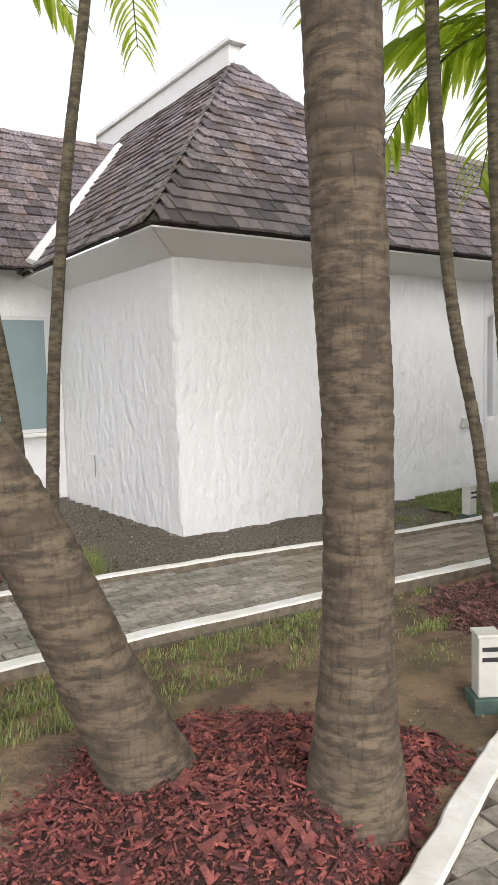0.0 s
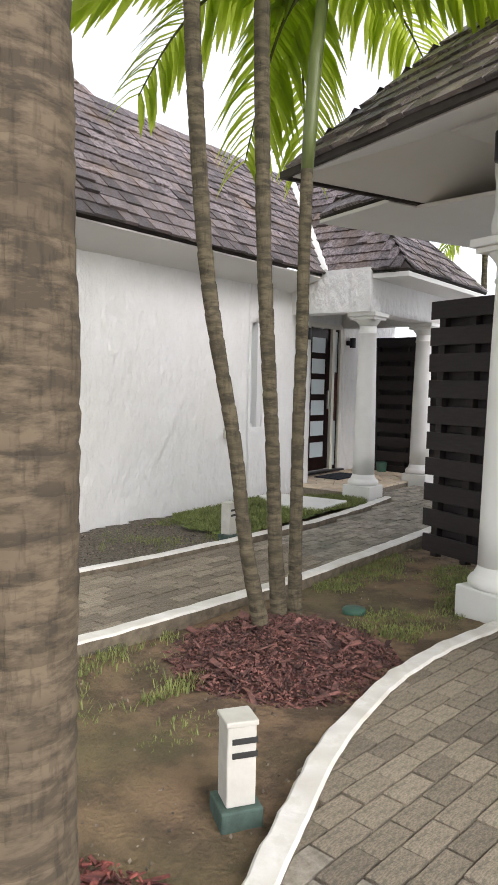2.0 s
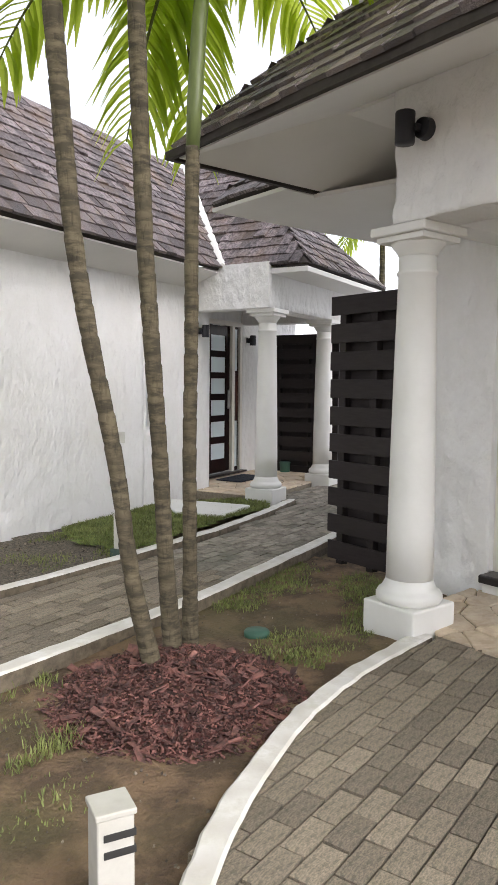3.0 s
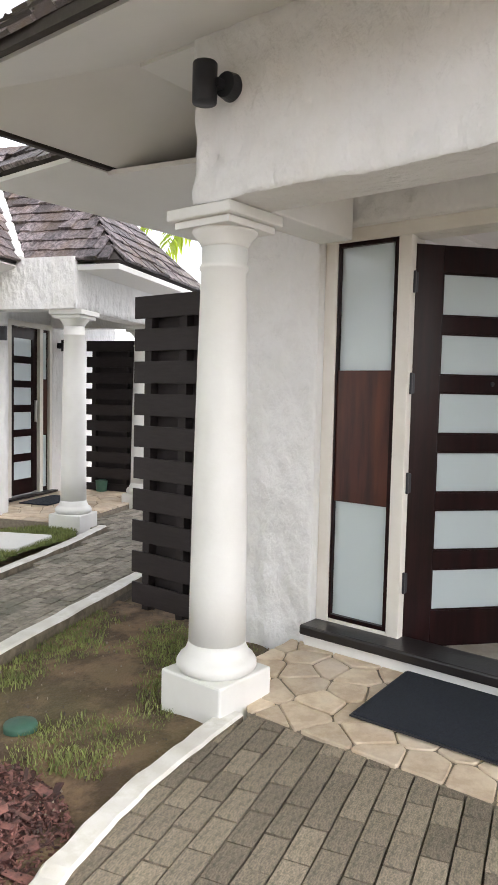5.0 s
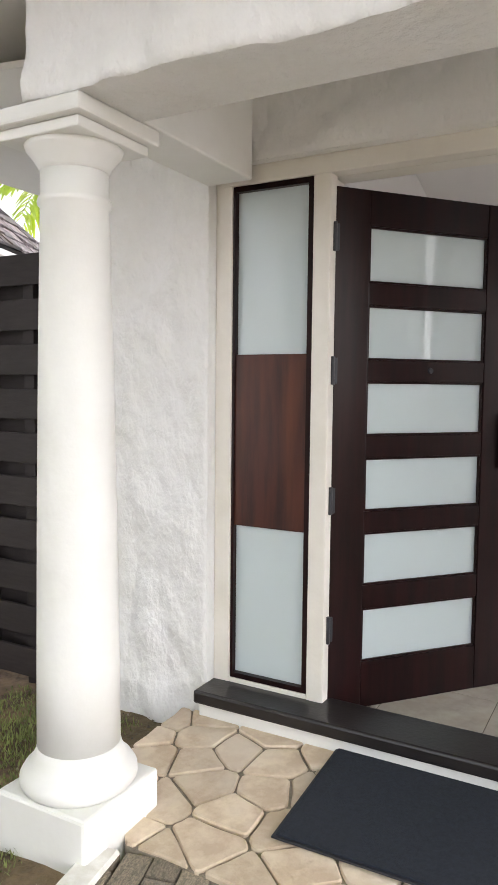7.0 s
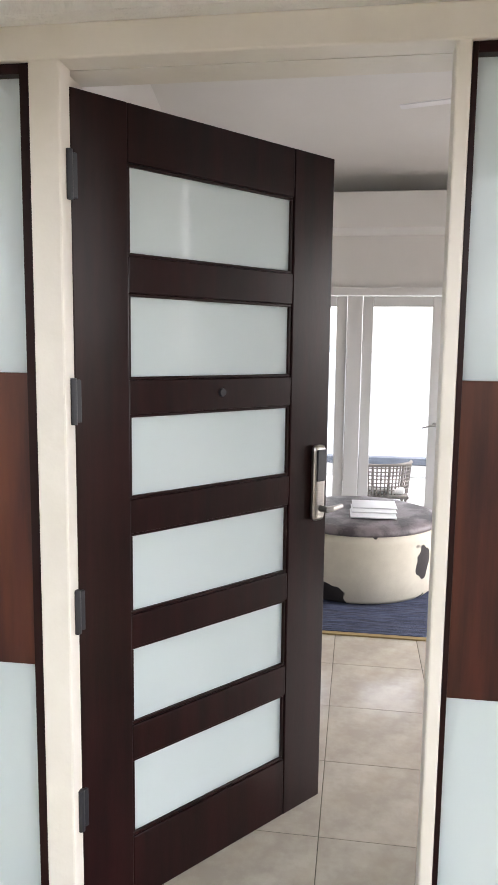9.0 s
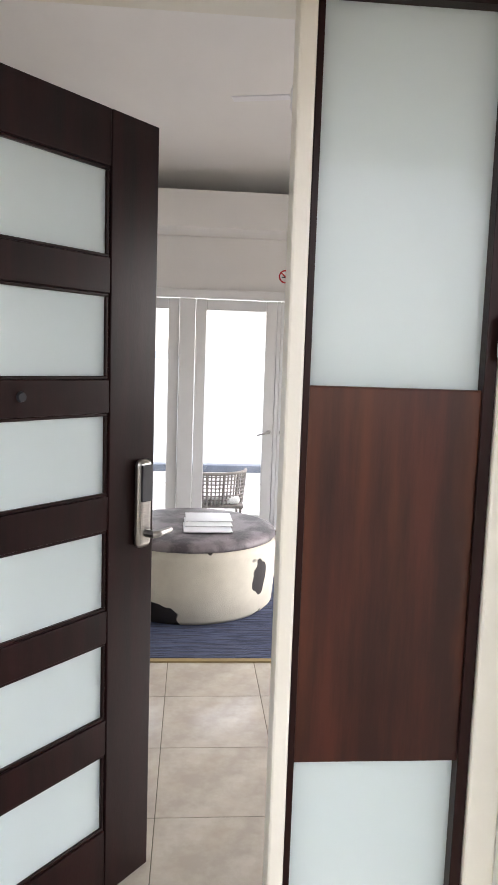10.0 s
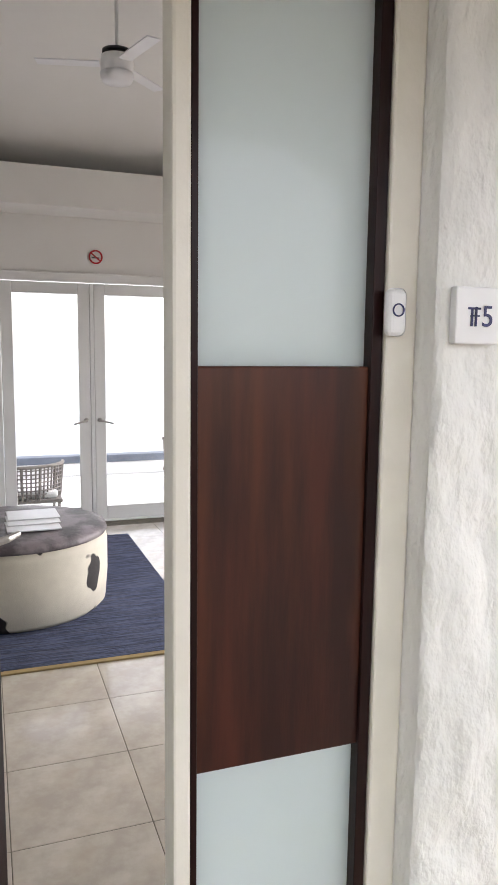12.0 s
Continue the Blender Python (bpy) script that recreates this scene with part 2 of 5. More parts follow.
def clear_glass():
    m = bpy.data.materials.new("clear_glass")
    m.use_nodes = True
    b = m.node_tree.nodes["Principled BSDF"]
    b.inputs["Base Color"].default_value = (1, 1, 1, 1)
    b.inputs["Roughness"].default_value = 0.0
    b.inputs["Transmission Weight"].default_value = 1.0
    b.inputs["IOR"].default_value = 1.45
    return m


GLASS = clear_glass()


def hide_material():
    m = mat("cow_hide_side", (0.62, 0.58, 0.48), (0.56, 0.52, 0.43), 0.7, 12, 0.4, 0.2, 200)
    n, l = m.node_tree.nodes, m.node_tree.links
    b = n["Principled BSDF"]
    tc = n.new("ShaderNodeTexCoord")
    nz = n.new("ShaderNodeTexNoise")
    nz.inputs["Scale"].default_value, nz.inputs["Detail"].default_value = 1.9, 3
    l.new(tc.outputs["Object"], nz.inputs["Vector"])
    mr = n.new("ShaderNodeMapRange")
    mr.inputs[1].default_value, mr.inputs[2].default_value = 0.545, 0.552
    l.new(nz.outputs[0], mr.inputs[0])
    mx = n.new("ShaderNodeMix")
    mx.data_type = "RGBA"
    mx.inputs[7].default_value = (0.018, 0.014, 0.014, 1)
    old = b.inputs["Base Color"].links[0].from_socket
    l.new(old, mx.inputs[6])
    l.new(mr.outputs[0], mx.inputs[0])
    l.new(mx.outputs[2], b.inputs["Base Color"])
    return m


HIDE = hide_material()
HIDETOP = mat("cow_hide_top", (0.22, 0.19, 0.2), (0.07, 0.06, 0.065), 0.5, 4, 0.9, 0.2, 200)

# ---- building helpers ----
rng = random.Random(7)


def part(name, bm, material, parent=None, label="", smooth=False):
    me = bpy.data.meshes.new(name)
    if smooth:
        for f in bm.faces:
            f.smooth = True
    bm.to_mesh(me)
    bm.free()
    me.materials.append(material)
    ob = new(name, me)
    if parent is not None:
        ob.parent = parent
    if label:
        tagged(ob, label)
    return ob


def thing(name, m, label, category, group="", kind=""):
    e = new(name)
    e.empty_display_size = 0.1
    e.matrix_basis = m
    return tagged(e, label, category, group, kind)


def structure(name, bm, material, label="", smooth=False):
    return tagged(part(name, bm, material, None, "", smooth), label, "", "", "structure")


def B(x0, y0, z0, x1, y1, z1, bevel=0.0, bm=None, seg=2):
    out = bm or bmesh.new()
    got = bmesh.ops.create_cube(out, size=1, matrix=Matrix.Translation(((x0 + x1) / 2, (y0 + y1) / 2, (z0 + z1) / 2)) @ Matrix.Diagonal((abs(x1 - x0), abs(y1 - y0), abs(z1 - z0), 1)))
    if bevel:
        edges = {e for v in got["verts"] for e in v.link_edges}
        bmesh.ops.bevel(out, geom=list(edges), offset=bevel, segments=seg, affect="EDGES", profile=0.5)
    return out


def lathe(profile, seg=32, cx=0.0, cy=0.0, bm=None):
    out = bm or bmesh.new()
    rings = []
    for r, z in profile:
        rings.append([out.verts.new((cx + r * math.cos(2 * math.pi * i / seg), cy + r * math.sin(2 * math.pi * i / seg), z)) for i in range(seg)])
    for a, b in zip(rings, rings[1:]):
        for i in range(seg):
            out.faces.new((a[i], a[(i + 1) % seg], b[(i + 1) % seg], b[i]))
    out.faces.new(list(reversed(rings[0])))
    out.faces.new(rings[-1])
    return out


def tube(points, radii, seg=12, bm=None):
    out = bm or bmesh.new()
    rings = []
    side = None
    for k, p in enumerate(points):
        p = Vector(p)
        d = (Vector(points[min(len(points) - 1, k + 1)]) - Vector(points[max(0, k - 1)])).normalized()
        if side is None:
            side = Vector((1, 0, 0)) if abs(d.x) < 0.8 else Vector((0, 1, 0))
        side = (side - d * side.dot(d)).normalized()
        other = d.cross(side)
        rings.append([out.verts.new(p + side * (radii[k] * math.cos(2 * math.pi * i / seg)) + other * (radii[k] * math.sin(2 * math.pi * i / seg))) for i in range(seg)])
    for a, b in zip(rings, rings[1:]):
        for i in range(seg):
            out.faces.new((a[i], a[(i + 1) % seg], b[(i + 1) % seg], b[i]))
    out.faces.new(list(reversed(rings[0])))
    out.faces.new(rings[-1])
    return out


def prism(poly, z0, z1, inset=0.0, bm=None):
    """A slab on a plan outline given anticlockwise; inset narrows its upper face."""
    out = bm or bmesh.new()
    c = Vector((sum(p[0] for p in poly) / len(poly), sum(p[1] for p in poly) / len(poly)))
    lo = [out.verts.new((x, y, z0)) for x, y in poly]
    if inset:
        mid = [out.verts.new((x, y, z1 - inset)) for x, y in poly]
    hi = []
    for x, y in poly:
        d = Vector((x, y)) - c
        k = max(0.0, 1 - inset / max(d.length, 1e-4)) if inset else 1
        hi.append(out.verts.new((c.x + d.x * k, c.y + d.y * k, z1)))
    rows = [lo, mid, hi] if inset else [lo, hi]
    n = len(poly)
    for a, b in zip(rows, rows[1:]):
        for i in range(n):
            out.faces.new((a[i], a[(i + 1) % n], b[(i + 1) % n], b[i]))
    out.faces.new(hi)
    out.faces.new(list(reversed(lo)))
    return out


def raw(name, verts, faces, material, parent=None, kind="", label=""):
    me = bpy.data.meshes.new(name)
    me.from_pydata(verts, [], faces)
    me.materials.append(material)
    ob = new(name, me)
    if parent is not None:
        ob.parent = parent
    return tagged(ob, label, "", "", kind)


def smooth_line(pts, n=8):
    """Catmull-Rom through the points of a plan line."""
    P = [Vector(p) for p in pts]
    P = [2 * P[0] - P[1]] + P + [2 * P[-1] - P[-2]]
    out = []
    for i in range(1, len(P) - 2):
        for k in range(n):
            t = k / n
            a, b, c, d = P[i - 1:i + 3]
            out.append(0.5 * (2 * b + (c - a) * t + (2 * a - 5 * b + 4 * c - d) * t * t + (3 * b - 3 * c + d - a) * t ** 3))
    out.append(P[-2])
    return out


def kerb(name, line, width, z0, z1, label, wobble=0.006):
    """A painted kerb along a plan line, to its left by width; its side is bare."""
    ob_bm = bmesh.new()
    rows = []
    for i, p in enumerate(line):
        a, b = line[max(0, i - 1)], line[min(len(line) - 1, i + 1)]
        d = (b - a).normalized()
        nrm = Vector((-d.y, d.x))
        w = width + rng.uniform(-wobble, wobble)
        q0, q1 = p, p + nrm * w
        zz = z1 + rng.uniform(-0.004, 0.004)
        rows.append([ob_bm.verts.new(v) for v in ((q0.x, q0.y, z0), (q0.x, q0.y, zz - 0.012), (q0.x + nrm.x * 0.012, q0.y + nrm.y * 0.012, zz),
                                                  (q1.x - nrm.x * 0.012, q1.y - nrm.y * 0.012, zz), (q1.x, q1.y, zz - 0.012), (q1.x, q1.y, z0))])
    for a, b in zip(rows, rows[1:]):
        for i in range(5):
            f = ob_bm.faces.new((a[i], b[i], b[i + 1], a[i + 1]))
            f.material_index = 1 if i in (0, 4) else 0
    ob_bm.faces.new(rows[0])
    ob_bm.faces.new(list(reversed(rows[-1])))
    bmesh.ops.recalc_face_normals(ob_bm, faces=ob_bm.faces)
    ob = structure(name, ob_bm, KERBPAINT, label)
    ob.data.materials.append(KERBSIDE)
    return ob


def shingles(name, parent, origin, along, up, left, right, courses, exposure=0.19, singles=0, wmin=0.13, wmax=0.24):
    """Courses of tapered shingles on a roof face. left(h), right(h): the face's bounds at height h up the slope."""
    o, a, u = Vector(origin), Vector(along).normalized(), Vector(up).normalized()
    nrm = a.cross(u).normalized()
    verts, faces = [], []
    made = 0
    shared = None
    for c in range(courses):
        h = c * exposure
        ht = h + exposure * 0.9
        s, end = max(left(h), left(ht)), min(right(h), right(ht))
        start = s
        s += rng.uniform(-0.1, 0)
        while s < end:
            w = rng.uniform(wmin, wmax)
            s0, s1 = max(s, start), min(s + w - 0.006, end)
            s += w
            if s1 - s0 < 0.03:
                continue
            dh = rng.uniform(-0.012, 0.012)
            th = rng.uniform(0.02, 0.036)
            if rng.random() < 0.05:
                th += 0.015
            tilt = rng.uniform(-0.004, 0.004)
            if made < singles:
                if shared is None:
                    bm = bmesh.new()
                    lo = [bm.verts.new(v) for v in ((0, 0, 0), (1, 0, 0), (1, 1, 0), (0, 1, 0))]
                    hi = [bm.verts.new(v) for v in ((0, 0, 1), (1, 0, 1), (1, 1, 0.15), (0, 1, 0.15))]
                    bm.faces.new(hi)
                    bm.faces.new(list(reversed(lo)))
                    for i in range(4):
                        bm.faces.new((lo[i], lo[(i + 1) % 4], hi[(i + 1) % 4], hi[i]))
                    shared = bpy.data.meshes.new("shingle")
                    bm.to_mesh(shared)
                    bm.free()
                    shared.materials.append(SHINGLE_ONE)
                ob = new("shingle", shared)
                ob.parent = parent
                L = exposure * 1.35
                p = o + a * s0 + u * (h + dh) + nrm * 0.002
                ob.matrix_basis = Matrix((((a * (s1 - s0)).x, (u * L).x, (nrm * th).x, p.x), ((a * (s1 - s0)).y, (u * L).y, (nrm * th).y, p.y),
                                          ((a * (s1 - s0)).z, (u * L).z, (nrm * th).z, p.z), (0, 0, 0, 1)))
                made += 1
                continue
            base = len(verts)
            L = exposure * 1.35
            for ss, hh, zz in ((s0, 0, 0), (s1, 0, 0), (s1, L, 0), (s0, L, 0), (s0, 0, th + tilt), (s1, 0, th - tilt), (s1, L, 0.004), (s0, L, 0.004)):
                verts.append(o + a * ss + u * (h + dh + hh) + nrm * (zz + 0.002))
            for f in ((4, 5, 6, 7), (0, 1, 5, 4), (1, 2, 6, 5), (2, 3, 7, 6), (3, 0, 4, 7)):
                faces.append([base + i for i in f])
    if verts:
        raw(name, verts, faces, SHINGLE, parent, "stuff")


def sheet(name, pts, material, parent=None, thick=0.03):
    """A slab under a flat outline in space, thickened downwards along its normal."""
    bm = bmesh.new()
    P = [Vector(p) for p in pts]
    nrm = (P[1] - P[0]).cross(P[2] - P[0]).normalized()
    if nrm.z < 0:
        nrm.negate()
    top = [bm.verts.new(p) for p in P]
    bot = [bm.verts.new(p - nrm * thick) for p in P]
    bm.faces.new(top)
    bm.faces.new(list(reversed(bot)))
    n = len(P)
    for i in range(n):
        bm.faces.new((top[i], bot[i], bot[(i + 1) % n], top[(i + 1) % n]))
    bmesh.ops.recalc_face_normals(bm, faces=bm.faces)
    return part(name, bm, material, parent)


def rough_wall(x0, x1, z0, z1, thick, step=0.05, amp=0.012, holes=(), bm=None):
    """A wall in the local xz plane, its trowelled face at y = 0 looking to -y, its back at y = thick; holes (x0, x1, z0, z1) go through."""
    out = bm or bmesh.new()
    def cuts(a, b, marks):
        m = sorted({a, b, *[k for k in marks if a < k < b]})
        res = []
        for p, q in zip(m, m[1:]):
            n = max(1, round((q - p) / step))
            res += [p + (q - p) * i / n for i in range(n)]
        return res + [b]
    xs = cuts(x0, x1, [h[i] for h in holes for i in (0, 1)])
    zs = cuts(z0, z1, [h[i] for h in holes for i in (2, 3)])
    def open_at(i, k):
        if i < 0 or k < 0 or i >= len(xs) - 1 or k >= len(zs) - 1:
            return True
        cx, cz = (xs[i] + xs[i + 1]) / 2, (zs[k] + zs[k + 1]) / 2
        return any(h[0] < cx < h[1] and h[2] < cz < h[3] for h in holes)
    front, back = {}, {}
    def fv(i, k):
        if (i, k) not in front:
            x, z = xs[i], zs[k]
            q = Vector((x * 2.2, 3.1, z * 1.7))
            h = noise.fractal(q, 0.9, 2.0, 3) + 0.9 * abs(noise.noise(Vector((x * 7 + z * 1.5, 9, z * 4.2)))) + 0.5 * noise.noise(Vector((x * 13, 4, z * 9)))
            fade = min([1.0] + [max(0.1, max(e0 - x, x - e1, f0 - z, z - f1) / 0.12) for e0, e1, f0, f1 in holes])
            front[i, k] = out.verts.new((x, -amp * h * fade, z))
        return front[i, k]
    def bv(i, k):
        if (i, k) not in back:
            back[i, k] = out.verts.new((xs[i], thick, zs[k]))
        return back[i, k]
    for i in range(len(xs) - 1):
        for k in range(len(zs) - 1):
            if open_at(i, k):
                continue
            f = out.faces.new((fv(i, k), fv(i + 1, k), fv(i + 1, k + 1), fv(i, k + 1)))
            f.smooth = True
            out.faces.new((bv(i, k), bv(i, k + 1), bv(i + 1, k + 1), bv(i + 1, k)))
            for (di, dk), (p, q) in (((-1, 0), ((i, k + 1), (i, k))), ((1, 0), ((i + 1, k), (i + 1, k + 1))), ((0, -1), ((i, k), (i + 1, k))), ((0, 1), ((i + 1, k + 1), (i, k + 1)))):
                if open_at(i + di, k + dk):
                    out.faces.new((fv(*p), bv(*p), bv(*q), fv(*q)))
    bmesh.ops.recalc_face_normals(out, faces=out.faces)
    return out


def placed(ob, m):
    ob.matrix_basis = m
    return ob

# ---- ground, kerbs, paths ----
KERB_LINE = smooth_line([(-1.6, -3.0), (-0.95, -0.65), (-0.24, 0.42), (0.4, 1.14), (1.0, 1.69), (1.49, 2.18), (1.94, 2.57), (2.33, 2.89), (2.77, 3.17), (3.18, 3.37), (3.68, 3.53), (4.37, 3.66)], 8)
NEAR_LINE = smooth_line([(-6, 1.9), (-3, 2.8), (-0.5, 3.72), (0.15, 3.95), (1.52, 4.4), (2.22, 4.6), (2.9, 4.8), (3.64, 5.03), (5.0, 5.57), (5.78, 5.9), (9, 7.25), (12, 8.6)], 8)
FAR_LINE = smooth_line([(-6, 3.6), (-3, 4.45), (-0.08, 5.33), (1.1, 5.68), (2.05, 5.9), (3.3, 6.23), (4.35, 6.57), (5.3, 6.93), (6.3, 7.42), (7.0, 7.82)], 8)

bm = bmesh.new()
bmesh.ops.create_grid(bm, x_segments=1, y_segments=1, size=600)
bmesh.ops.translate(bm, verts=bm.verts, vec=(0, 0, -0.09))
structure("ground", bm, SOIL, "brown garden soil with thin patches of grass")


def uneven(name, poly, z, material, label, step=0.12, amp=0.02):
    """A patch of ground with soft bumps, cut to a plan outline."""
    xs = [p[0] for p in poly]
    ys = [p[1] for p in poly]
    verts, faces, ids = [], [], {}
    nx, ny = int((max(xs) - min(xs)) / step) + 1, int((max(ys) - min(ys)) / step) + 1
    def vid(i, k):
        if (i, k) not in ids:
            x, y = min(xs) + i * step, min(ys) + k * step
            ids[i, k] = len(verts)
            verts.append((x, y, z + amp * noise.fractal(Vector((x * 1.7, y * 1.7, 2.0)), 0.9, 2.0, 3)))
        return ids[i, k]
    for i in range(nx):
        for k in range(ny):
            if inside((min(xs) + (i + 0.5) * step, min(ys) + (k + 0.5) * step), poly):
                faces.append([vid(i, k), vid(i + 1, k), vid(i + 1, k + 1), vid(i, k + 1)])
    ob = raw(name, verts, faces, material, None, "structure", label)
    for f in ob.data.polygons:
        f.use_smooth = True
    return ob


def inside(p, poly):
    hit = False
    for (x0, y0), (x1, y1) in zip(poly, poly[1:] + poly[:1]):
        if (y0 > p[1]) != (y1 > p[1]) and p[0] < (x1 - x0) * (p[1] - y0) / (y1 - y0) + x0:
            hit = not hit
    return hit


BED = [(p.x, p.y) for p in KERB_LINE[::4] if p.x < 4.2] + [(4.32, 3.72), (4.7, 4.06), (5.33, 4.06), (5.33, 4.62), (5.4, 5.86)] + [(p.x, p.y + 0.02) for p in reversed(NEAR_LINE[::4]) if p.x < 5.3]
uneven("garden_bed", BED, -0.045, SOIL, "bare brown soil bed with thin grass", 0.08, 0.03)
GRAVEL_BED = [(p.x, p.y + 0.05) for p in FAR_LINE[::4] if p.x < 4.2] + [(5.7, 8.85), (5.3, 8.72), (0.95, 6.97), (-0.5, 10.2), (-9, 9.6), (-9, 3.2)]
uneven("gravel_bed", GRAVEL_BED, -0.035, GRAVEL, "grey brown gravel strip along the house", 0.1, 0.025)
LAWN_BED = [(4.1, 6.75), (5.57, 7.42), (6.5, 7.72), (6.9, 8.3), (5.6, 8.75), (3.9, 7.95), (3.75, 7.2)]
uneven("lawn", LAWN_BED, 0.0, LAWN, "small bright green lawn beside the path", 0.08, 0.02)

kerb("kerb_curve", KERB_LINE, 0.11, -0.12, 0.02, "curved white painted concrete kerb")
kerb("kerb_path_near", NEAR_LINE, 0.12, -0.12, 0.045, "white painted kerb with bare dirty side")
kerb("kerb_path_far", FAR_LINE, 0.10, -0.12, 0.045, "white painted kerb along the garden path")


def paver_mesh():
    bm = bmesh.new()
    B(-0.5, -0.5, 0, 0.5, 0.5, 1, 0, bm)
    for v in bm.verts:
        if v.co.z > 0.5:
            v.co.x *= 0.98
            v.co.y *= 0.96
    me = bpy.data.meshes.new("paver")
    bm.to_mesh(me)
    bm.free()
    me.materials.append(PAVER)
    return me


def pave(parent, inside_test, single_test, angle, x0, x1, y0, y1, length=0.215, width=0.108, ztop=0.0):
    """Running bond of pavers; rows along the turned x axis."""
    me = paver_mesh()
    ca, sa = math.cos(radians(angle)), math.sin(radians(angle))
    verts, faces = [], []
    count = 0
    row = 0
    y = y0
    while y < y1:
        x = x0 + (length / 2 if row % 2 else 0) + rng.uniform(-0.01, 0.01)
        while x < x1:
            wx, wy = x * ca - y * sa, x * sa + y * ca
            if inside_test(wx, wy):
                dz = rng.uniform(-0.004, 0.004)
                turn = radians(rng.uniform(-1.2, 1.2))
                L, W = length - 0.006, width - 0.005
                if single_test(wx, wy) and count < 300:
                    count += 1
                    ob = new("paver", me)
                    ob.parent = parent
                    ob.matrix_basis = Matrix.Translation((wx, wy, ztop - 0.05 + dz)) @ Euler((rng.uniform(-0.012, 0.012), rng.uniform(-0.01, 0.01), radians(angle) + turn)).to_matrix().to_4x4() @ Matrix.Diagonal((L, W, 0.05, 1))
                else:
                    b = len(verts)
                    c2, s2 = math.cos(radians(angle) + turn), math.sin(radians(angle) + turn)
                    for k, zz in ((1.0, ztop - 0.03), (0.97, ztop + dz)):
                        for px, py in ((-1, -1), (1, -1), (1, 1), (-1, 1)):
                            ax, ay = px * L / 2 * k, py * W / 2 * k
                            verts.append((wx + ax * c2 - ay * s2, wy + ax * s2 + ay * c2, zz))
                    faces.extend([[b + 4, b + 5, b + 6, b + 7]] + [[b + i, b + (i + 1) % 4, b + 4 + (i + 1) % 4, b + 4 + i] for i in range(4)])
            x += length
        y += width
        row += 1
    raw("pavers_rest", verts, faces, PAVER_MANY, parent, "stuff")


def line_y(line, x):
    for a, b in zip(line, line[1:]):
        if a.x <= x <= b.x:
            return a.y + (b.y - a.y) * (x - a.x) / max(b.x - a.x, 1e-6)
    return None


COURT = [(p.x, p.y) for p in KERB_LINE] + [(4.439, 3.66), (4.439, -3.0)]
bm = bmesh.new()
prism(COURT[::-1], -0.085, -0.022, 0, bm)
bmesh.ops.recalc_face_normals(bm, faces=bm.faces)
courtyard = structure("pavement_court", bm, JOINT, "grey concrete paver forecourt in running bond")
PATH_POLY = [(p.x, p.y) for p in NEAR_LINE[::2]] + [(12, 10.2), (9.3, 9.0), (8.2, 8.5)] + [(p.x, p.y) for p in reversed(FAR_LINE[::2])]
bm = bmesh.new()
prism(PATH_POLY, -0.08, -0.022, 0, bm)
bmesh.ops.recalc_face_normals(bm, faces=bm.faces)
footpath = structure("pavement_path", bm, JOINT, "grey paver garden path between white kerbs")

# stone terrace before the door: irregular flat stones
def clip_half(poly, p, n):
    out = []
    for a, b in zip(poly, poly[1:] + poly[:1]):
        da, db = (a - p).dot(n), (b - p).dot(n)
        if da <= 0:
            out.append(a)
        if da * db < 0:
            out.append(a + (b - a) * (da / (da - db)))
    return out


def crazy(name, label, outline, ztop, size, seed, m=None):
    """Irregular stones with mortar joints that fill a convex outline."""
    r = random.Random(seed)
    O = [Vector(p) for p in outline]
    xs, ys = [p.x for p in O], [p.y for p in O]
    seeds = []
    tries = 0
    while tries < 4000:
        tries += 1
        p = Vector((r.uniform(min(xs), max(xs)), r.uniform(min(ys), max(ys))))
        if inside((p.x, p.y), [(q.x, q.y) for q in O]) and all((p - q).length > size * 0.72 for q in seeds):
            seeds.append(p)
    bm = prism([(p.x, p.y) for p in O], ztop - 0.12, ztop - 0.012)
    slab = structure(name, bm, MORTAR, label)
    if m is not None:
        slab.matrix_basis = m
    for s in seeds:
        cell = list(O)
        for q in seeds:
            if q is not s and (q - s).length < size * 3:
                n = (q - s).normalized()
                cell = clip_half(cell, (s + q) / 2 - n * 0.005, n)
        if len(cell) < 3:
            continue
        c = sum(cell, Vector((0, 0))) / len(cell)
        pts = []
        for a, b in zip(cell, cell[1:] + cell[:1]):
            if (b - a).length < 0.01:
                continue
            k = min(0.01, (b - a).length * 0.2)
            d = (b - a).normalized()
            pts += [a + d * k, (a + b) / 2 + Vector((r.uniform(-1, 1), r.uniform(-1, 1))) * 0.005, b - d * k]
        if len(pts) >= 6:
            part("flagstone", prism([(p.x, p.y) for p in pts], ztop - 0.02, ztop + r.uniform(-0.003, 0.004), 0.006), STONE, slab)
    return slab


crazy("terrace_floor", "cream irregular flagstone terrace with mortar joints", [(4.44, 0.2), (5.30, 0.2), (5.30, 4.04), (4.85, 4.04), (4.42, 3.68)], 0.05, 0.225, 5, pose(4.4, 0, 0.014, 0, -3.2, 0) @ pose(-4.4, 0, -0.05))

# ---- villa entry (near house) ----
WALL_M = pose(5.33, 0, 0, 0, 0, -90)


def wall_part(name, bm, label, m=None, material=None):
    ob = structure(name, bm, material or STUCCO, label)
    if m is not None:
        ob.matrix_basis = m
    return ob


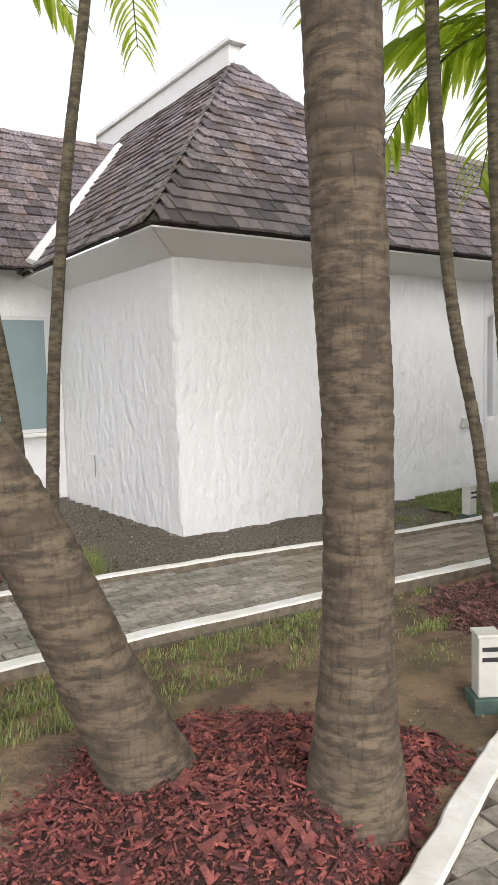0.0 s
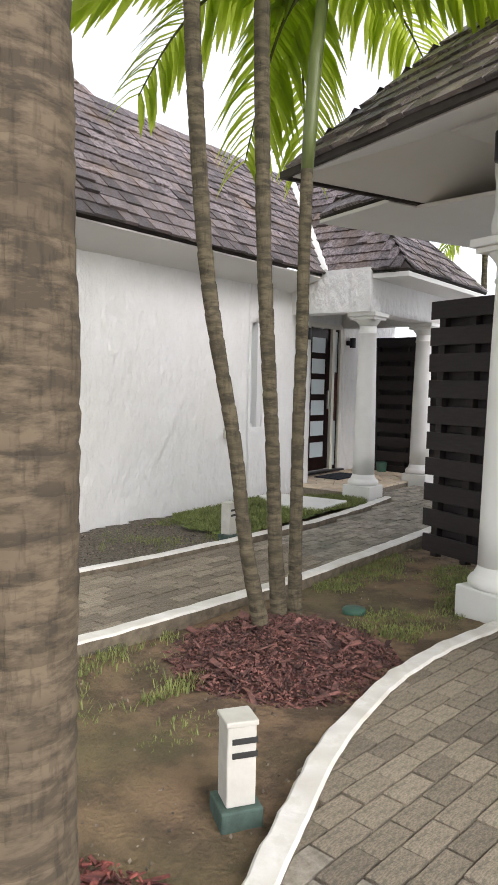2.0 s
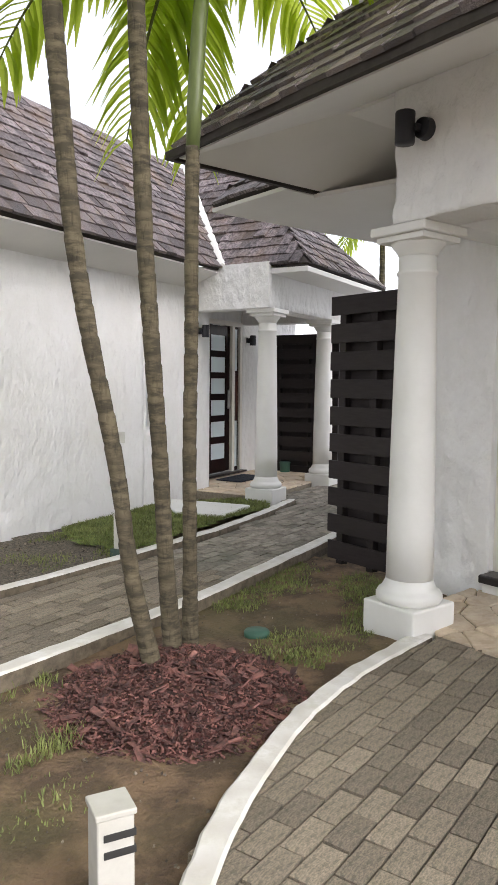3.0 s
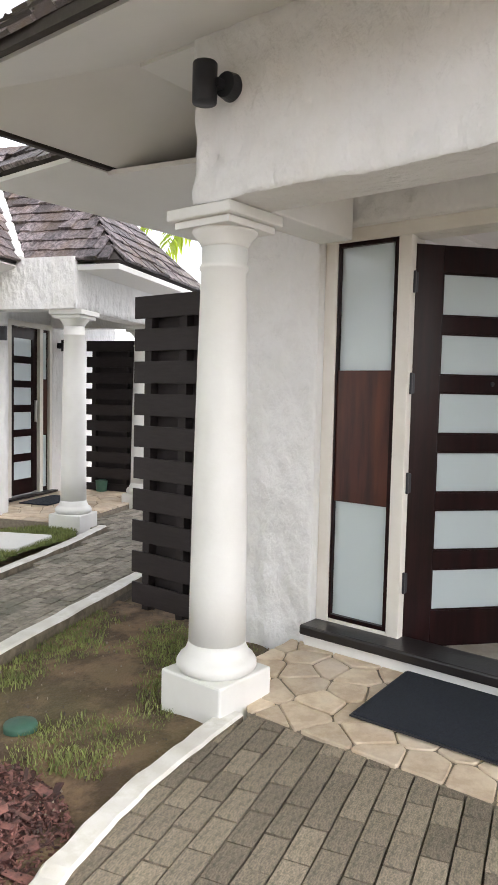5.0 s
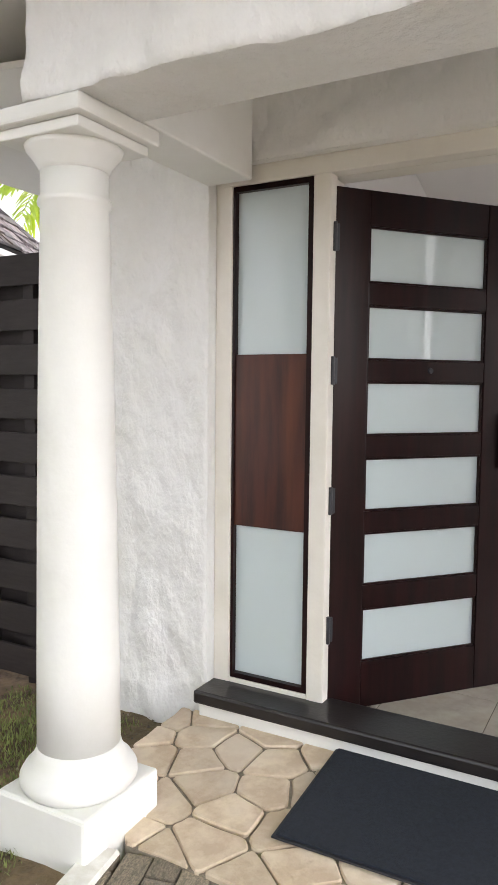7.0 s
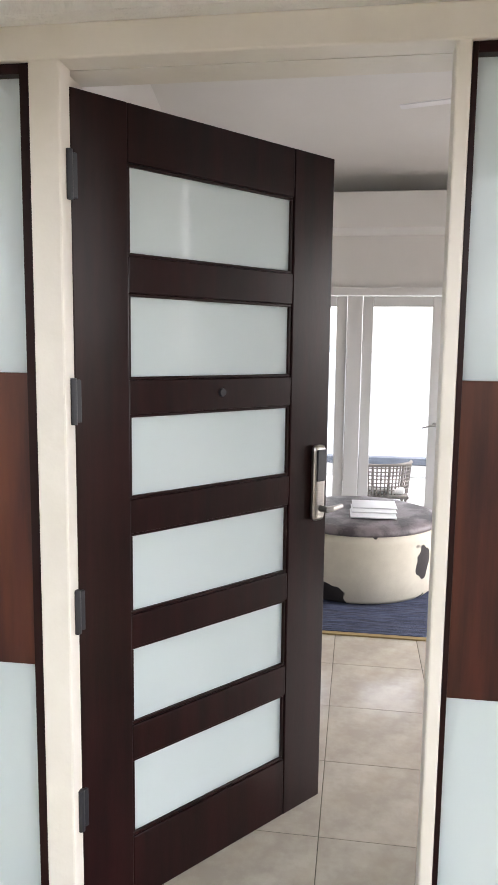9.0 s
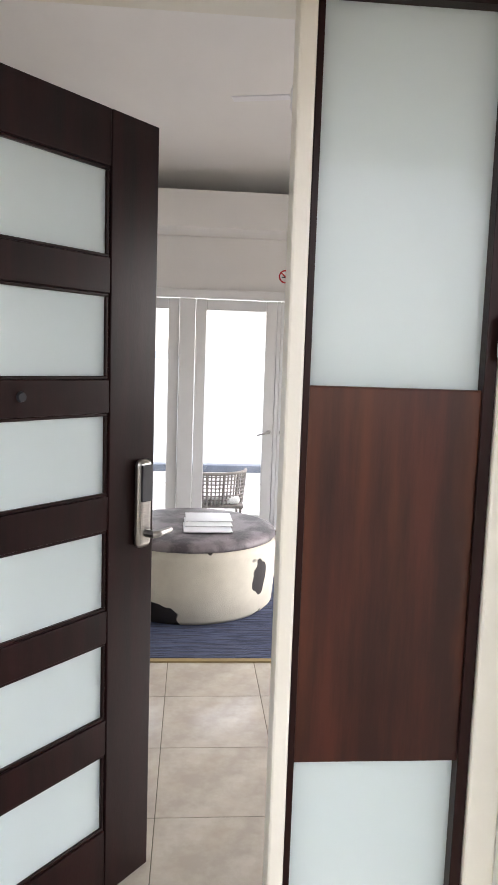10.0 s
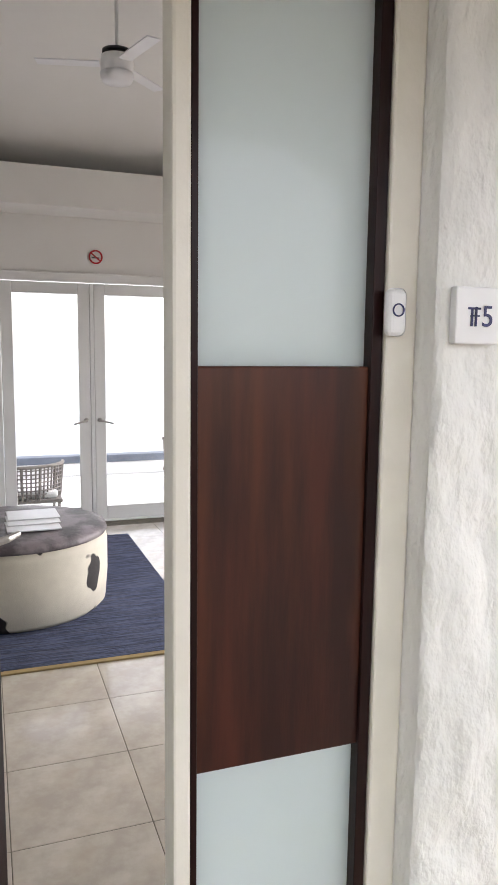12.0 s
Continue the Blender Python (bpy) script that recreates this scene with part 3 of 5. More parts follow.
wall_part("wall_entry", rough_wall(-4.62, -0.2, -0.1, 3.35, 0.25, 0.028, 0.034, [(-3.93, -1.972, 0.0, 2.53)]), "white trowelled stucco wall round the entry", WALL_M)
wall_part("wall_beam", rough_wall(-3.93, -0.2, 2.442, 3.3, 0.3, 0.028, 0.032), "white trowelled stucco porch beam", pose(4.25, 0, 0, 0, 0, -90))
structure("wall_beam_side", B(4.552, 3.7, 2.442, 5.31, 3.925, 3.25, 0.01), PAINT, "short white porch beam")
structure("porch_ceiling", B(4.4, -0.2, 3.12, 5.325, 3.699, 3.18), SOFFIT, "white porch ceiling")
wall_part("wall_side", B(5.34, 4.37, -0.1, 10.9, 4.62, 3.6), "white side wall of the villa")

# timber and glass entry screen
screen = thing("door_screen", pose(0, 0, 0), "cream painted entry door frame with two sidelights", "door frame", "", "structure")
def post(y0, y1, z0=0.13, z1=2.53, x0=5.388, x1=5.46):
    part("post", B(x0, y0, z0, x1, y1, z1, 0.006), FRAMEPAINT, screen)
post(3.845, 3.93)
post(3.372, 3.452)
post(2.425, 2.459)
post(1.972, 2.04)
part("head", B(5.383, 1.973, 2.452, 5.462, 3.929, 2.531, 0.005), FRAMEPAINT, screen)
part("bottom_rail", B(5.39, 3.453, 0.13, 5.455, 3.844, 0.215, 0.005), FRAMEPAINT, screen)
part("bottom_rail", B(5.39, 2.042, 0.13, 5.455, 2.424, 0.215, 0.005), FRAMEPAINT, screen)
part("jamb_lining", B(5.462, 3.385, 0.13, 5.57, 3.42, 2.45), FRAMEPAINT, screen)
part("head_lining", B(5.463, 2.44, 2.452, 5.57, 3.42, 2.49), FRAMEPAINT, screen)
for y0, y1 in ((3.453, 3.844), (2.042, 2.424)):
    sl = part("sidelight", B(5.395, y0, 0.216, 5.45, y0 + 0.024, 2.451, 0.002), DOORWOOD, screen, "dark wood sidelight with frosted glass and mahogany panel")
    part("stile", B(5.395, y1 - 0.013, 0.216, 5.45, y1, 2.451, 0.002), DOORWOOD, sl)
    for z in (0.216, 2.427):
        part("rail", B(5.395, y0 + 0.024, z, 5.45, y1 - 0.013, z + 0.024, 0.002), DOORWOOD, sl)
    for z0, z1 in ((0.24, 0.935), (1.712, 2.427)):
        part("frosted_pane", B(5.425, y0 + 0.02, z0, 5.437, y1 - 0.01, z1), FROST, sl)
    part("panel", B(5.405, y0 + 0.004, 0.933, 5.44, y1 - 0.004, 1.712, 0.004), PANELWOOD, sl)
part("sill", B(5.22, 1.93, 0.135, 5.47, 3.935, 0.195, 0.012), SILLWOOD, screen, "dark wooden door sill")
structure("trim_riser", B(5.265, 1.9, -0.05, 5.5, 3.93, 0.134, 0.006), PAINT, "white painted step riser under the sill")

DOOR_M = pose(5.445, 3.37, 0, 0, 0, -39.6)
door = thing("door_1", DOOR_M, "dark espresso wooden front door with six frosted panes standing open", "door", "", "structure")
PANES = [(2.022, 2.262), (1.69, 1.925), (1.358, 1.596), (1.022, 1.26), (0.688, 0.926), (0.338, 0.582)]
part("stile", B(0.0, 0, 0.128, 0.165, 0.046, 2.412, 0.003), DOORWOOD, door)
part("stile", B(0.79, 0, 0.128, 0.975, 0.046, 2.412, 0.003), DOORWOOD, door)
tops = [2.412] + [p[0] for p in PANES]
bots = [p[1] for p in PANES] + [0.128]
for z1, z0 in zip(tops, bots):
    part("rail", B(0.166, 0.001, z0, 0.789, 0.045, z1, 0.003), DOORWOOD, door)
for z0, z1 in PANES:
    pn = part("frosted_pane", B(0.166, 0.018, z0, 0.789, 0.028, z1), FROST, door)
    for b0, b1, c0, c1 in ((0.166, 0.789, z0, z0 + 0.009), (0.166, 0.789, z1 - 0.009, z1), (0.166, 0.175, z0 + 0.009, z1 - 0.009), (0.78, 0.789, z0 + 0.009, z1 - 0.009)):
        part("glazing_bead", B(b0, 0.006, c0, b1, 0.0175, c1, 0.002, None, 1), DOORWOOD, pn)
for z in (2.2, 1.64, 1.08, 0.51):
    h = part("hinge", B(-0.032, -0.012, z - 0.055, 0.012, -0.001, z + 0.055, 0.002), BLACK, door, "black steel hinge")
    part("knuckle", lathe([(0.009, z - 0.06), (0.009, z + 0.06)], 12, -0.012, -0.014), BLACK, h)
lock = part("lockset", B(0.885, -0.028, 1.19, 0.945, -0.001, 1.455, 0.018, None, 4), STEEL, door, "brushed steel electronic lock with lever")
part("reader", B(0.892, -0.033, 1.33, 0.938, -0.028, 1.44, 0.004), BLACK, lock)
part("lever", tube([(0.915, -0.03, 1.235), (0.915, -0.06, 1.235), (0.935, -0.065, 1.236), (0.985, -0.065, 1.24)], [0.012, 0.011, 0.01, 0.008], 10), STEEL, lock)
part("inner_lever", tube([(0.915, 0.05, 1.235), (0.915, 0.085, 1.235), (0.935, 0.09, 1.233), (0.98, 0.09, 1.24)], [0.012, 0.011, 0.01, 0.008], 10), STEEL, lock)
spy = bmesh.new()
bmesh.ops.create_cone(spy, cap_ends=True, segments=16, radius1=0.014, radius2=0.011, depth=0.008, matrix=Matrix.Translation((0.491, -0.005, 1.648)) @ Matrix.Rotation(radians(90), 4, "X"))
part("peephole", spy, BLACK, door, "small round peephole")

# porch columns
def column(m, label, group, parent=None):
    if parent is None:
        c = thing("porch_column", m, label, "column", group)
    else:
        c = new("porch_column")
        c.parent = parent
        c.matrix_basis = m
    part("plinth", B(-0.2, -0.2, -0.1, 0.2, 0.2, 0.165, 0.012), PAINT, c)
    part("torus_base", lathe([(0.19, 0.165), (0.205, 0.185), (0.205, 0.21), (0.19, 0.235), (0.168, 0.245), (0.165, 0.26), (0.152, 0.285), (0.146, 0.31)], 40), PAINT, c, "", True)
    part("shaft", lathe([(0.146, 0.31), (0.143, 0.6), (0.136, 1.1), (0.125, 1.7), (0.114, 2.155), (0.122, 2.163), (0.124, 2.173), (0.121, 2.184), (0.113, 2.19), (0.113, 2.30)], 40), PAINT, c, "", True)
    cap = lathe([(0.113, 2.27), (0.12, 2.285), (0.136, 2.31), (0.158, 2.335), (0.165, 2.355)], 40)
    part("echinus", cap, PAINT, c, "", True)
    cb = B(-0.175, -0.175, 2.35, 0.175, 0.175, 2.385, 0.005)
    B(-0.205, -0.205, 2.386, 0.205, 0.205, 2.441, 0.01, cb)
    part("abacus", cb, PAINT, c)
    return c


near_col = column(pose(4.445, 3.905, 0), "white round classical porch column on a square plinth", "porch columns")
copy_thing(near_col, pose(4.445, 1.5, 0))

lamp = thing("wall_lamp", pose(4.235, 3.70, 2.92), "matt black cylinder wall lamp on the porch beam", "wall lamp")
bm = lathe([(0.052, -0.085), (0.055, -0.08), (0.055, 0.085), (0.052, 0.09)], 28, -0.10, 0.07)
part("shade", bm, BLACK, lamp, "", True)
bm = bmesh.new()
bmesh.ops.create_cone(bm, cap_ends=True, segments=28, radius1=0.062, radius2=0.055, depth=0.05, matrix=Matrix.Translation((-0.022, 0.0, 0.0)) @ Matrix.Rotation(radians(-90), 4, "Y"))
part("wall_plate", bm, BLACK, lamp)
part("arm", B(-0.09, 0.0, -0.02, -0.03, 0.06, 0.02, 0.005), BLACK, lamp)

mat_bm = B(-0.30, -0.48, 0, 0.30, 0.48, 0.014, 0.005)
doormat = thing("doormat", pose(4.98, 2.76, 0.052, 0, -3.2, 1), "navy blue rectangular doormat on the flagstones", "doormat")
part("pile", mat_bm, DOORMAT, doormat)
for x0, x1, y0, y1 in ((-0.312, -0.298, -0.49, 0.49), (0.298, 0.312, -0.49, 0.49), (-0.298, 0.298, -0.49, -0.478), (-0.298, 0.298, 0.478, 0.49)):
    part("rubber_edge", B(x0, y0, 0, x1, y1, 0.008, 0.002), BLACK, doormat)

bell = thing("doorbell", pose(5.381, 2.03, 1.815), "white oval wireless doorbell button on the door frame", "doorbell")
part("case", B(-0.018, -0.022, -0.045, 0.004, 0.022, 0.045, 0.014, None, 4), SIGNWHITE, bell)
def ring(r0, r1, depth, axis_m, seg=24):
    bm = bmesh.new()
    rows = []
    for r, z in ((r0, 0), (r1, 0), (r1, depth), (r0, depth)):
        rows.append([bm.verts.new(axis_m @ Vector((r * math.cos(2 * math.pi * i / seg), r * math.sin(2 * math.pi * i / seg), z))) for i in range(seg)])
    for k in range(4):
        a, b = rows[k], rows[(k + 1) % 4]
        for i in range(seg):
            bm.faces.new((a[i], a[(i + 1) % seg], b[(i + 1) % seg], b[i]))
    bmesh.ops.recalc_face_normals(bm, faces=bm.faces)
    return bm
FACE_X = Matrix.Rotation(radians(-90), 4, "Y")
part("button_ring", ring(0.010, 0.0125, 0.002, Matrix.Translation((-0.0185, 0, 0.004)) @ FACE_X), SIGNBLUE, bell)

sign = thing("number_sign", pose(5.312, 1.862, 1.81), "small white enamel plaque with navy unit number", "sign")
part("plate", B(-0.006, -0.018, -0.053, 0.014, 0.08, 0.053, 0.003), SIGNWHITE, sign)
def lettering(text, size, m, material, parent):
    cu = bpy.data.curves.new("lettering", "FONT")
    cu.body, cu.size, cu.align_x, cu.align_y, cu.extrude = text, size, "CENTER", "CENTER", 0.0008
    ob = new("lettering", cu)
    dg = bpy.context.evaluated_depsgraph_get()
    me = bpy.data.meshes.new_from_object(ob.evaluated_get(dg))
    bpy.data.objects.remove(ob)
    me.materials.clear()
    me.materials.append(material)
    out = new("lettering", me)
    out.parent = parent
    out.matrix_basis = m
    return out
TO_MINUS_X = Matrix(((0, 0, -1, 0), (-1, 0, 0, 0), (0, 1, 0, 0), (0, 0, 0, 1)))
lettering("5", 0.056, Matrix.Translation((-0.0075, 0.010, -0.003)) @ TO_MINUS_X, SIGNBLUE, sign)
emb = B(-0.0085, 0.043, -0.02, -0.006, 0.047, 0.012)
B(-0.0085, 0.034, -0.02, -0.006, 0.038, 0.016, 0, emb)
B(-0.0085, 0.026, 0.011, -0.006, 0.054, 0.015, 0, emb)
B(-0.0085, 0.028, -0.002, -0.006, 0.048, 0.001, 0, emb)
part("emblem", emb, SIGNBLUE, sign)

# slatted fence by the porch
def fence(m, width, label, height=2.24, slats=10, posts=3):
    """Wide slats on the face and on the back of the posts, those behind covering the gaps."""
    f = thing("slat_fence", m, label, "fence", "slatted fences")
    board = 0.157
    pitch = (height - board) / (slats - 1)
    for k in range(slats):
        z = k * pitch
        part("slat", B(rng.uniform(-0.006, 0.006), -0.022, z, width, -0.001, z + board, 0.003), FENCEWOOD, f)
        if k < slats - 1:
            part("slat", B(0.075, 0.071, z + board - 0.045, width, 0.092, z + pitch + 0.04, 0.003), FENCEWOOD, f)
    for i in range(posts):
        x = 0.085 + i * (width - 0.165) / max(1, posts - 1)
        part("post", B(x, 0, -0.08, x + 0.07, 0.07, height - 0.02, 0.003), FENCEWOOD, f)
    return f


fence(pose(5.32, 5.5, 0, 0, 0, -90), 0.86, "dark brown horizontal slatted timber fence beside the porch")

# near roof: shingled hip with white soffit
near_roof = thing("near_roof", pose(0, 0, 0), "dark weathered timber shingle roof with white soffit over the porch", "roof", "", "structure")
R2 = math.sqrt(0.5)
sheet("roof_deck", [(3.47, 5.13, 2.99), (3.47, -4, 2.99), (6.5, -4, 6.02), (6.5, 2.1, 6.02)], SHINGLE_EDGE, near_roof)
sheet("roof_deck", [(3.47, 5.13, 2.99), (6.5, 2.1, 6.02), (8.5, 2.1, 6.02), (8.5, 5.13, 2.99)], SHINGLE_EDGE, near_roof)
shingles("shingles", near_roof, (3.43, 5.17, 2.975), (0, -1, 0), (R2, 0, R2), lambda h: h * R2, lambda h: 9, 22, 0.17, 150)
shingles("shingles", near_roof, (8.5, 5.17, 2.975), (-1, 0, 0), (0, -R2, R2), lambda h: 0, lambda h: 5.07 - h * R2, 22, 0.17, 0)
part("eave_edge", B(3.44, -4, 2.935, 3.475, 5.16, 2.985), SHINGLE_EDGE, near_roof)
part("eave_edge", B(3.476, 5.125, 2.935, 8.5, 5.16, 2.985), SHINGLE_EDGE, near_roof)
sheet("soffit", [(3.5, 5.09, 2.96), (3.5, -4, 2.96), (4.26, -4, 3.22), (4.26, 4.33, 3.22)], SOFFIT, near_roof, 0.02)
sheet("soffit", [(3.5, 5.09, 2.96), (4.26, 4.33, 3.22), (5.35, 4.33, 3.22), (5.35, 5.09, 2.96)], SOFFIT, near_roof, 0.02)
sheet("soffit", [(4.26, 4.33, 3.2), (5.35, 4.33, 3.2), (5.35, 3.9, 3.2), (4.26, 3.9, 3.2)], SOFFIT, near_roof, 0.02)
low_roof = thing("low_roof", pose(0, 0, 0), "lower shingled eave with white soffit behind the porch", "roof", "", "structure")
sheet("roof_deck", [(4.47, 6.1, 2.99), (4.47, 5.2, 2.99), (5.3, 5.2, 3.82), (5.3, 5.27, 3.82)], SHINGLE_EDGE, low_roof)
sheet("roof_deck", [(4.47, 6.1, 2.99), (5.3, 5.27, 3.82), (9.5, 5.27, 3.82), (9.5, 6.1, 2.99)], SHINGLE_EDGE, low_roof)
shingles("shingles", low_roof, (4.45, 6.14, 2.975), (0, -1, 0), (R2, 0, R2), lambda h: h * R2, lambda h: 0.9, 5, 0.17, 0)
shingles("shingles", low_roof, (9.5, 6.14, 2.975), (-1, 0, 0), (0, -R2, R2), lambda h: 0, lambda h: 5.05 - h * R2, 6, 0.17, 0)
sheet("soffit", [(4.47, 6.09, 2.955), (4.47, 5.16, 2.955), (9.5, 5.16, 2.955), (9.5, 6.09, 2.955)], SOFFIT, low_roof, 0.03)
sheet("soffit", [(4.75, 5.155, 2.94), (9.5, 5.155, 2.94), (9.5, 3.95, 2.9), (4.9, 3.95, 2.9)], SOFFIT, low_roof, 0.03)

# ---- interior seen through the door ----
bm = prism([(5.5, -0.5), (10.95, -0.5), (10.95, 4.37), (5.5, 4.37)], 0.0, 0.124)
in_floor = structure("floor_interior", bm, JOINT, "polished beige travertine tile floor")
# unseen south wall; its gap is made up for the fill lamp
for k, bx in enumerate(((5.58, 6.55, 0.0, 5.5), (10.25, 10.9, 0.0, 5.5), (6.551, 10.249, 0.0, 0.35), (6.551, 10.249, 2.55, 5.5))):
    structure("wall_room_south", B(bx[0], -0.75, bx[2], bx[1], -0.5, bx[3]), INWALL, "white interior wall round an added opening out of view")
structure("wall_room_east", B(10.82, -0.75, 2.32, 11.02, 4.62, 5.5), INWALL, "white interior wall above the glazed doors")
structure("wall_room_east_low", B(10.82, -0.75, -0.05, 11.02, 0.55, 2.319), INWALL, "white interior wall")
structure("wall_room_east_end", B(10.82, 4.3, -0.05, 11.02, 4.62, 2.319), INWALL, "white interior wall")
structure("wall_room_upper", B(5.585, -0.5, 3.36, 5.72, 4.37, 5.6), INWALL, "white interior wall over the entry")
structure("wall_room_north", B(5.585, 4.25, 0.125, 10.815, 4.369, 5.4), INWALL, "white interior wall")
structure("bulkhead", B(10.35, -0.49, 2.86, 10.815, 4.24, 3.17, 0.004), INWALL, "white bulkhead box above the doors")
bm = bmesh.new()
for p in ((5.6, -0.6), (10.9, -0.6), (10.9, 4.4), (5.6, 4.4)):
    z = 3.25 + (10.9 - p[0]) * 0.28
    bm.verts.new((p[0], p[1], z))
    bm.verts.new((p[0], p[1], z + 0.1))
bm.verts.ensure_lookup_table()
for f in ((0, 2, 4, 6), (1, 7, 5, 3), (0, 1, 3, 2), (2, 3, 5, 4), (4, 5, 7, 6), (6, 7, 1, 0)):
    bm.faces.new([bm.verts[i] for i in f])
bmesh.ops.recalc_face_normals(bm, faces=bm.faces)
structure("ceiling", bm, INWALL, "white sloping plaster ceiling")
structure("trim_door_head", B(10.76, 0.5, 2.3, 10.819, 4.25, 2.38, 0.006), WHITEFRAME, "white moulding above the glazed doors")

win = thing("window_1", pose(0, -0.08, 0), "white framed glazed double doors to the sea terrace", "door", "", "structure")
def glazed_leaf(y0, y1, x=10.85, handle=None, bottom=0.32):
    leaf = part("leaf", B(x, y0, 0.13, x + 0.05, y0 + 0.1, 2.3, 0.006), WHITEFRAME, win)
    part("stile", B(x, y1 - 0.1, 0.13, x + 0.05, y1, 2.3, 0.006), WHITEFRAME, leaf)
    part("rail", B(x, y0 + 0.1, 2.2, x + 0.05, y1 - 0.1, 2.3, 0.006), WHITEFRAME, leaf)
    part("rail", B(x, y0 + 0.1, 0.13, x + 0.05, y1 - 0.1, 0.13 + bottom * 0.4, 0.006), WHITEFRAME, leaf)
    pane = part("pane", B(x + 0.02, y0 + 0.095, 0.2, x + 0.028, y1 - 0.095, 2.205), GLASS, leaf)
    pane.visible_shadow = False
    if handle is not None:
        h = part("handle", tube([(x - 0.002, handle, 1.07), (x - 0.05, handle, 1.07), (x - 0.055, handle + (0.03 if handle > 1.9 else -0.03), 1.065), (x - 0.055, handle + (0.12 if handle > 1.9 else -0.12), 1.04)], [0.022, 0.011, 0.01, 0.008], 10), STEEL, leaf, "steel lever handle")
glazed_leaf(1.94, 2.70, handle=1.98)
glazed_leaf(1.14, 1.90, handle=1.86)
part("meeting_stile", B(10.845, 1.903, 0.13, 10.905, 1.937, 2.3, 0.004), WHITEFRAME, win)
part("mullion", B(10.82, 2.703, 0.13, 10.93, 2.85, 2.3, 0.006), WHITEFRAME, win)
part("mullion", B(10.82, 0.98, 0.13, 10.93, 1.137, 2.3, 0.006), WHITEFRAME, win)
glazed_leaf(2.853, 3.5)
part("mullion", B(10.82, 3.503, 0.13, 10.93, 4.379, 2.3, 0.006), WHITEFRAME, win)
part("mullion", B(10.822, 0.632, 0.13, 10.93, 0.977, 2.3, 0.006), WHITEFRAME, win)
part("threshold", B(10.8, 0.632, 0.10, 10.95, 4.379, 0.135, 0.004), WHITEFRAME, win)

rug = thing("rug", pose(0, 0, 0), "blue striped woven rug with tan edge on the tile floor", "rug")
part("weave", B(7.78, 1.64, 0.126, 10.25, 3.7, 0.138, 0.004), RUG, rug)
part("border", B(7.74, 1.62, 0.1255, 7.779, 3.7, 0.136, 0.003), RUGEDGE, rug, "tan bound edge")

otto = thing("ottoman", pose(8.78, 2.62, 0.138), "round black and white cowhide ottoman on the blue rug", "ottoman")
part("side", lathe([(0.52, 0.0), (0.55, 0.03), (0.565, 0.2), (0.565, 0.4), (0.555, 0.455)], 48), HIDE, otto, "cream hide side with black patches", True)
part("top", lathe([(0.557, 0.456), (0.565, 0.47), (0.555, 0.495), (0.5, 0.512), (0.25, 0.52), (0.01, 0.522)], 48), HIDETOP, otto, "dark grey hide top", True)
book = thing("magazine_stack", pose(8.74, 2.52, 0.662, 0, 0, 2), "loose pile of white magazines on the ottoman", "magazines")
for i, (dx, dy, dz) in enumerate(((-0.12, 0.01, 0.0), (0.0, 0.0, 0.009), (0.1, -0.01, 0.018))):
    part("magazine", B(-0.15 + dx, -0.16 + dy, dz, 0.11 + dx, 0.15 + dy, dz + 0.008, 0.002), PAPER, book)

fan = thing("ceiling_fan", pose(8.5, 2.0, 3.29) @ Matrix.Diagonal((0.75, 0.75, 1, 1)), "white ceiling fan with round light hanging at rest", "ceiling fan")
part("light_disc", lathe([(0.02, -0.06), (0.11, -0.055), (0.125, -0.03), (0.125, -0.01)], 32), SIGNWHITE, fan, "", True)
part("motor", lathe([(0.12, -0.009), (0.125, 0.05), (0.12, 0.08), (0.05, 0.1)], 32), SIGNWHITE, fan, "", True)
part("motor_gap", lathe([(0.11, 0.1), (0.11, 0.112)], 32), BLACK, fan)
part("rod", lathe([(0.014, 0.112), (0.014, 0.56)], 12), SIGNWHITE, fan)
part("canopy", lathe([(0.05, 0.55), (0.075, 0.58), (0.08, 0.68)], 24), SIGNWHITE, fan, "", True)
for k in range(3):
    bl = B(0.13, -0.055, 0.035, 0.6, 0.055, 0.043, 0.003)
    bmesh.ops.rotate(bl, verts=bl.verts, cent=(0, 0, 0), matrix=Matrix.Rotation(radians(120 * k + 75), 3, "Z"))
    part("blade", bl, SIGNWHITE, fan)
det = tagged(placed(part("ceiling_detector", lathe([(0.06, 0.0), (0.055, -0.02), (0.03, -0.03)], 24), SIGNWHITE), pose(7.6, 2.75, 4.34)), "small round white detector on the ceiling", "detector")

ns = thing("no_smoking_sign", pose(10.815, 1.8, 2.53), "round red no smoking sticker on the wall", "sign")
part("red_ring", ring(0.048, 0.062, 0.002, Matrix.Translation((-0.001, 0, 0)) @ FACE_X, 32), SIGNRED, ns)
nb = B(-0.004, -0.052, -0.006, -0.001, 0.052, 0.006)
bmesh.ops.rotate(nb, verts=nb.verts, cent=(0, 0, 0), matrix=Matrix.Rotation(radians(40), 3, "X"))
part("red_bar", nb, SIGNRED, ns)
part("cigarette", B(-0.0025, -0.032, -0.012, -0.0005, 0.035, -0.002), BLACK, ns)

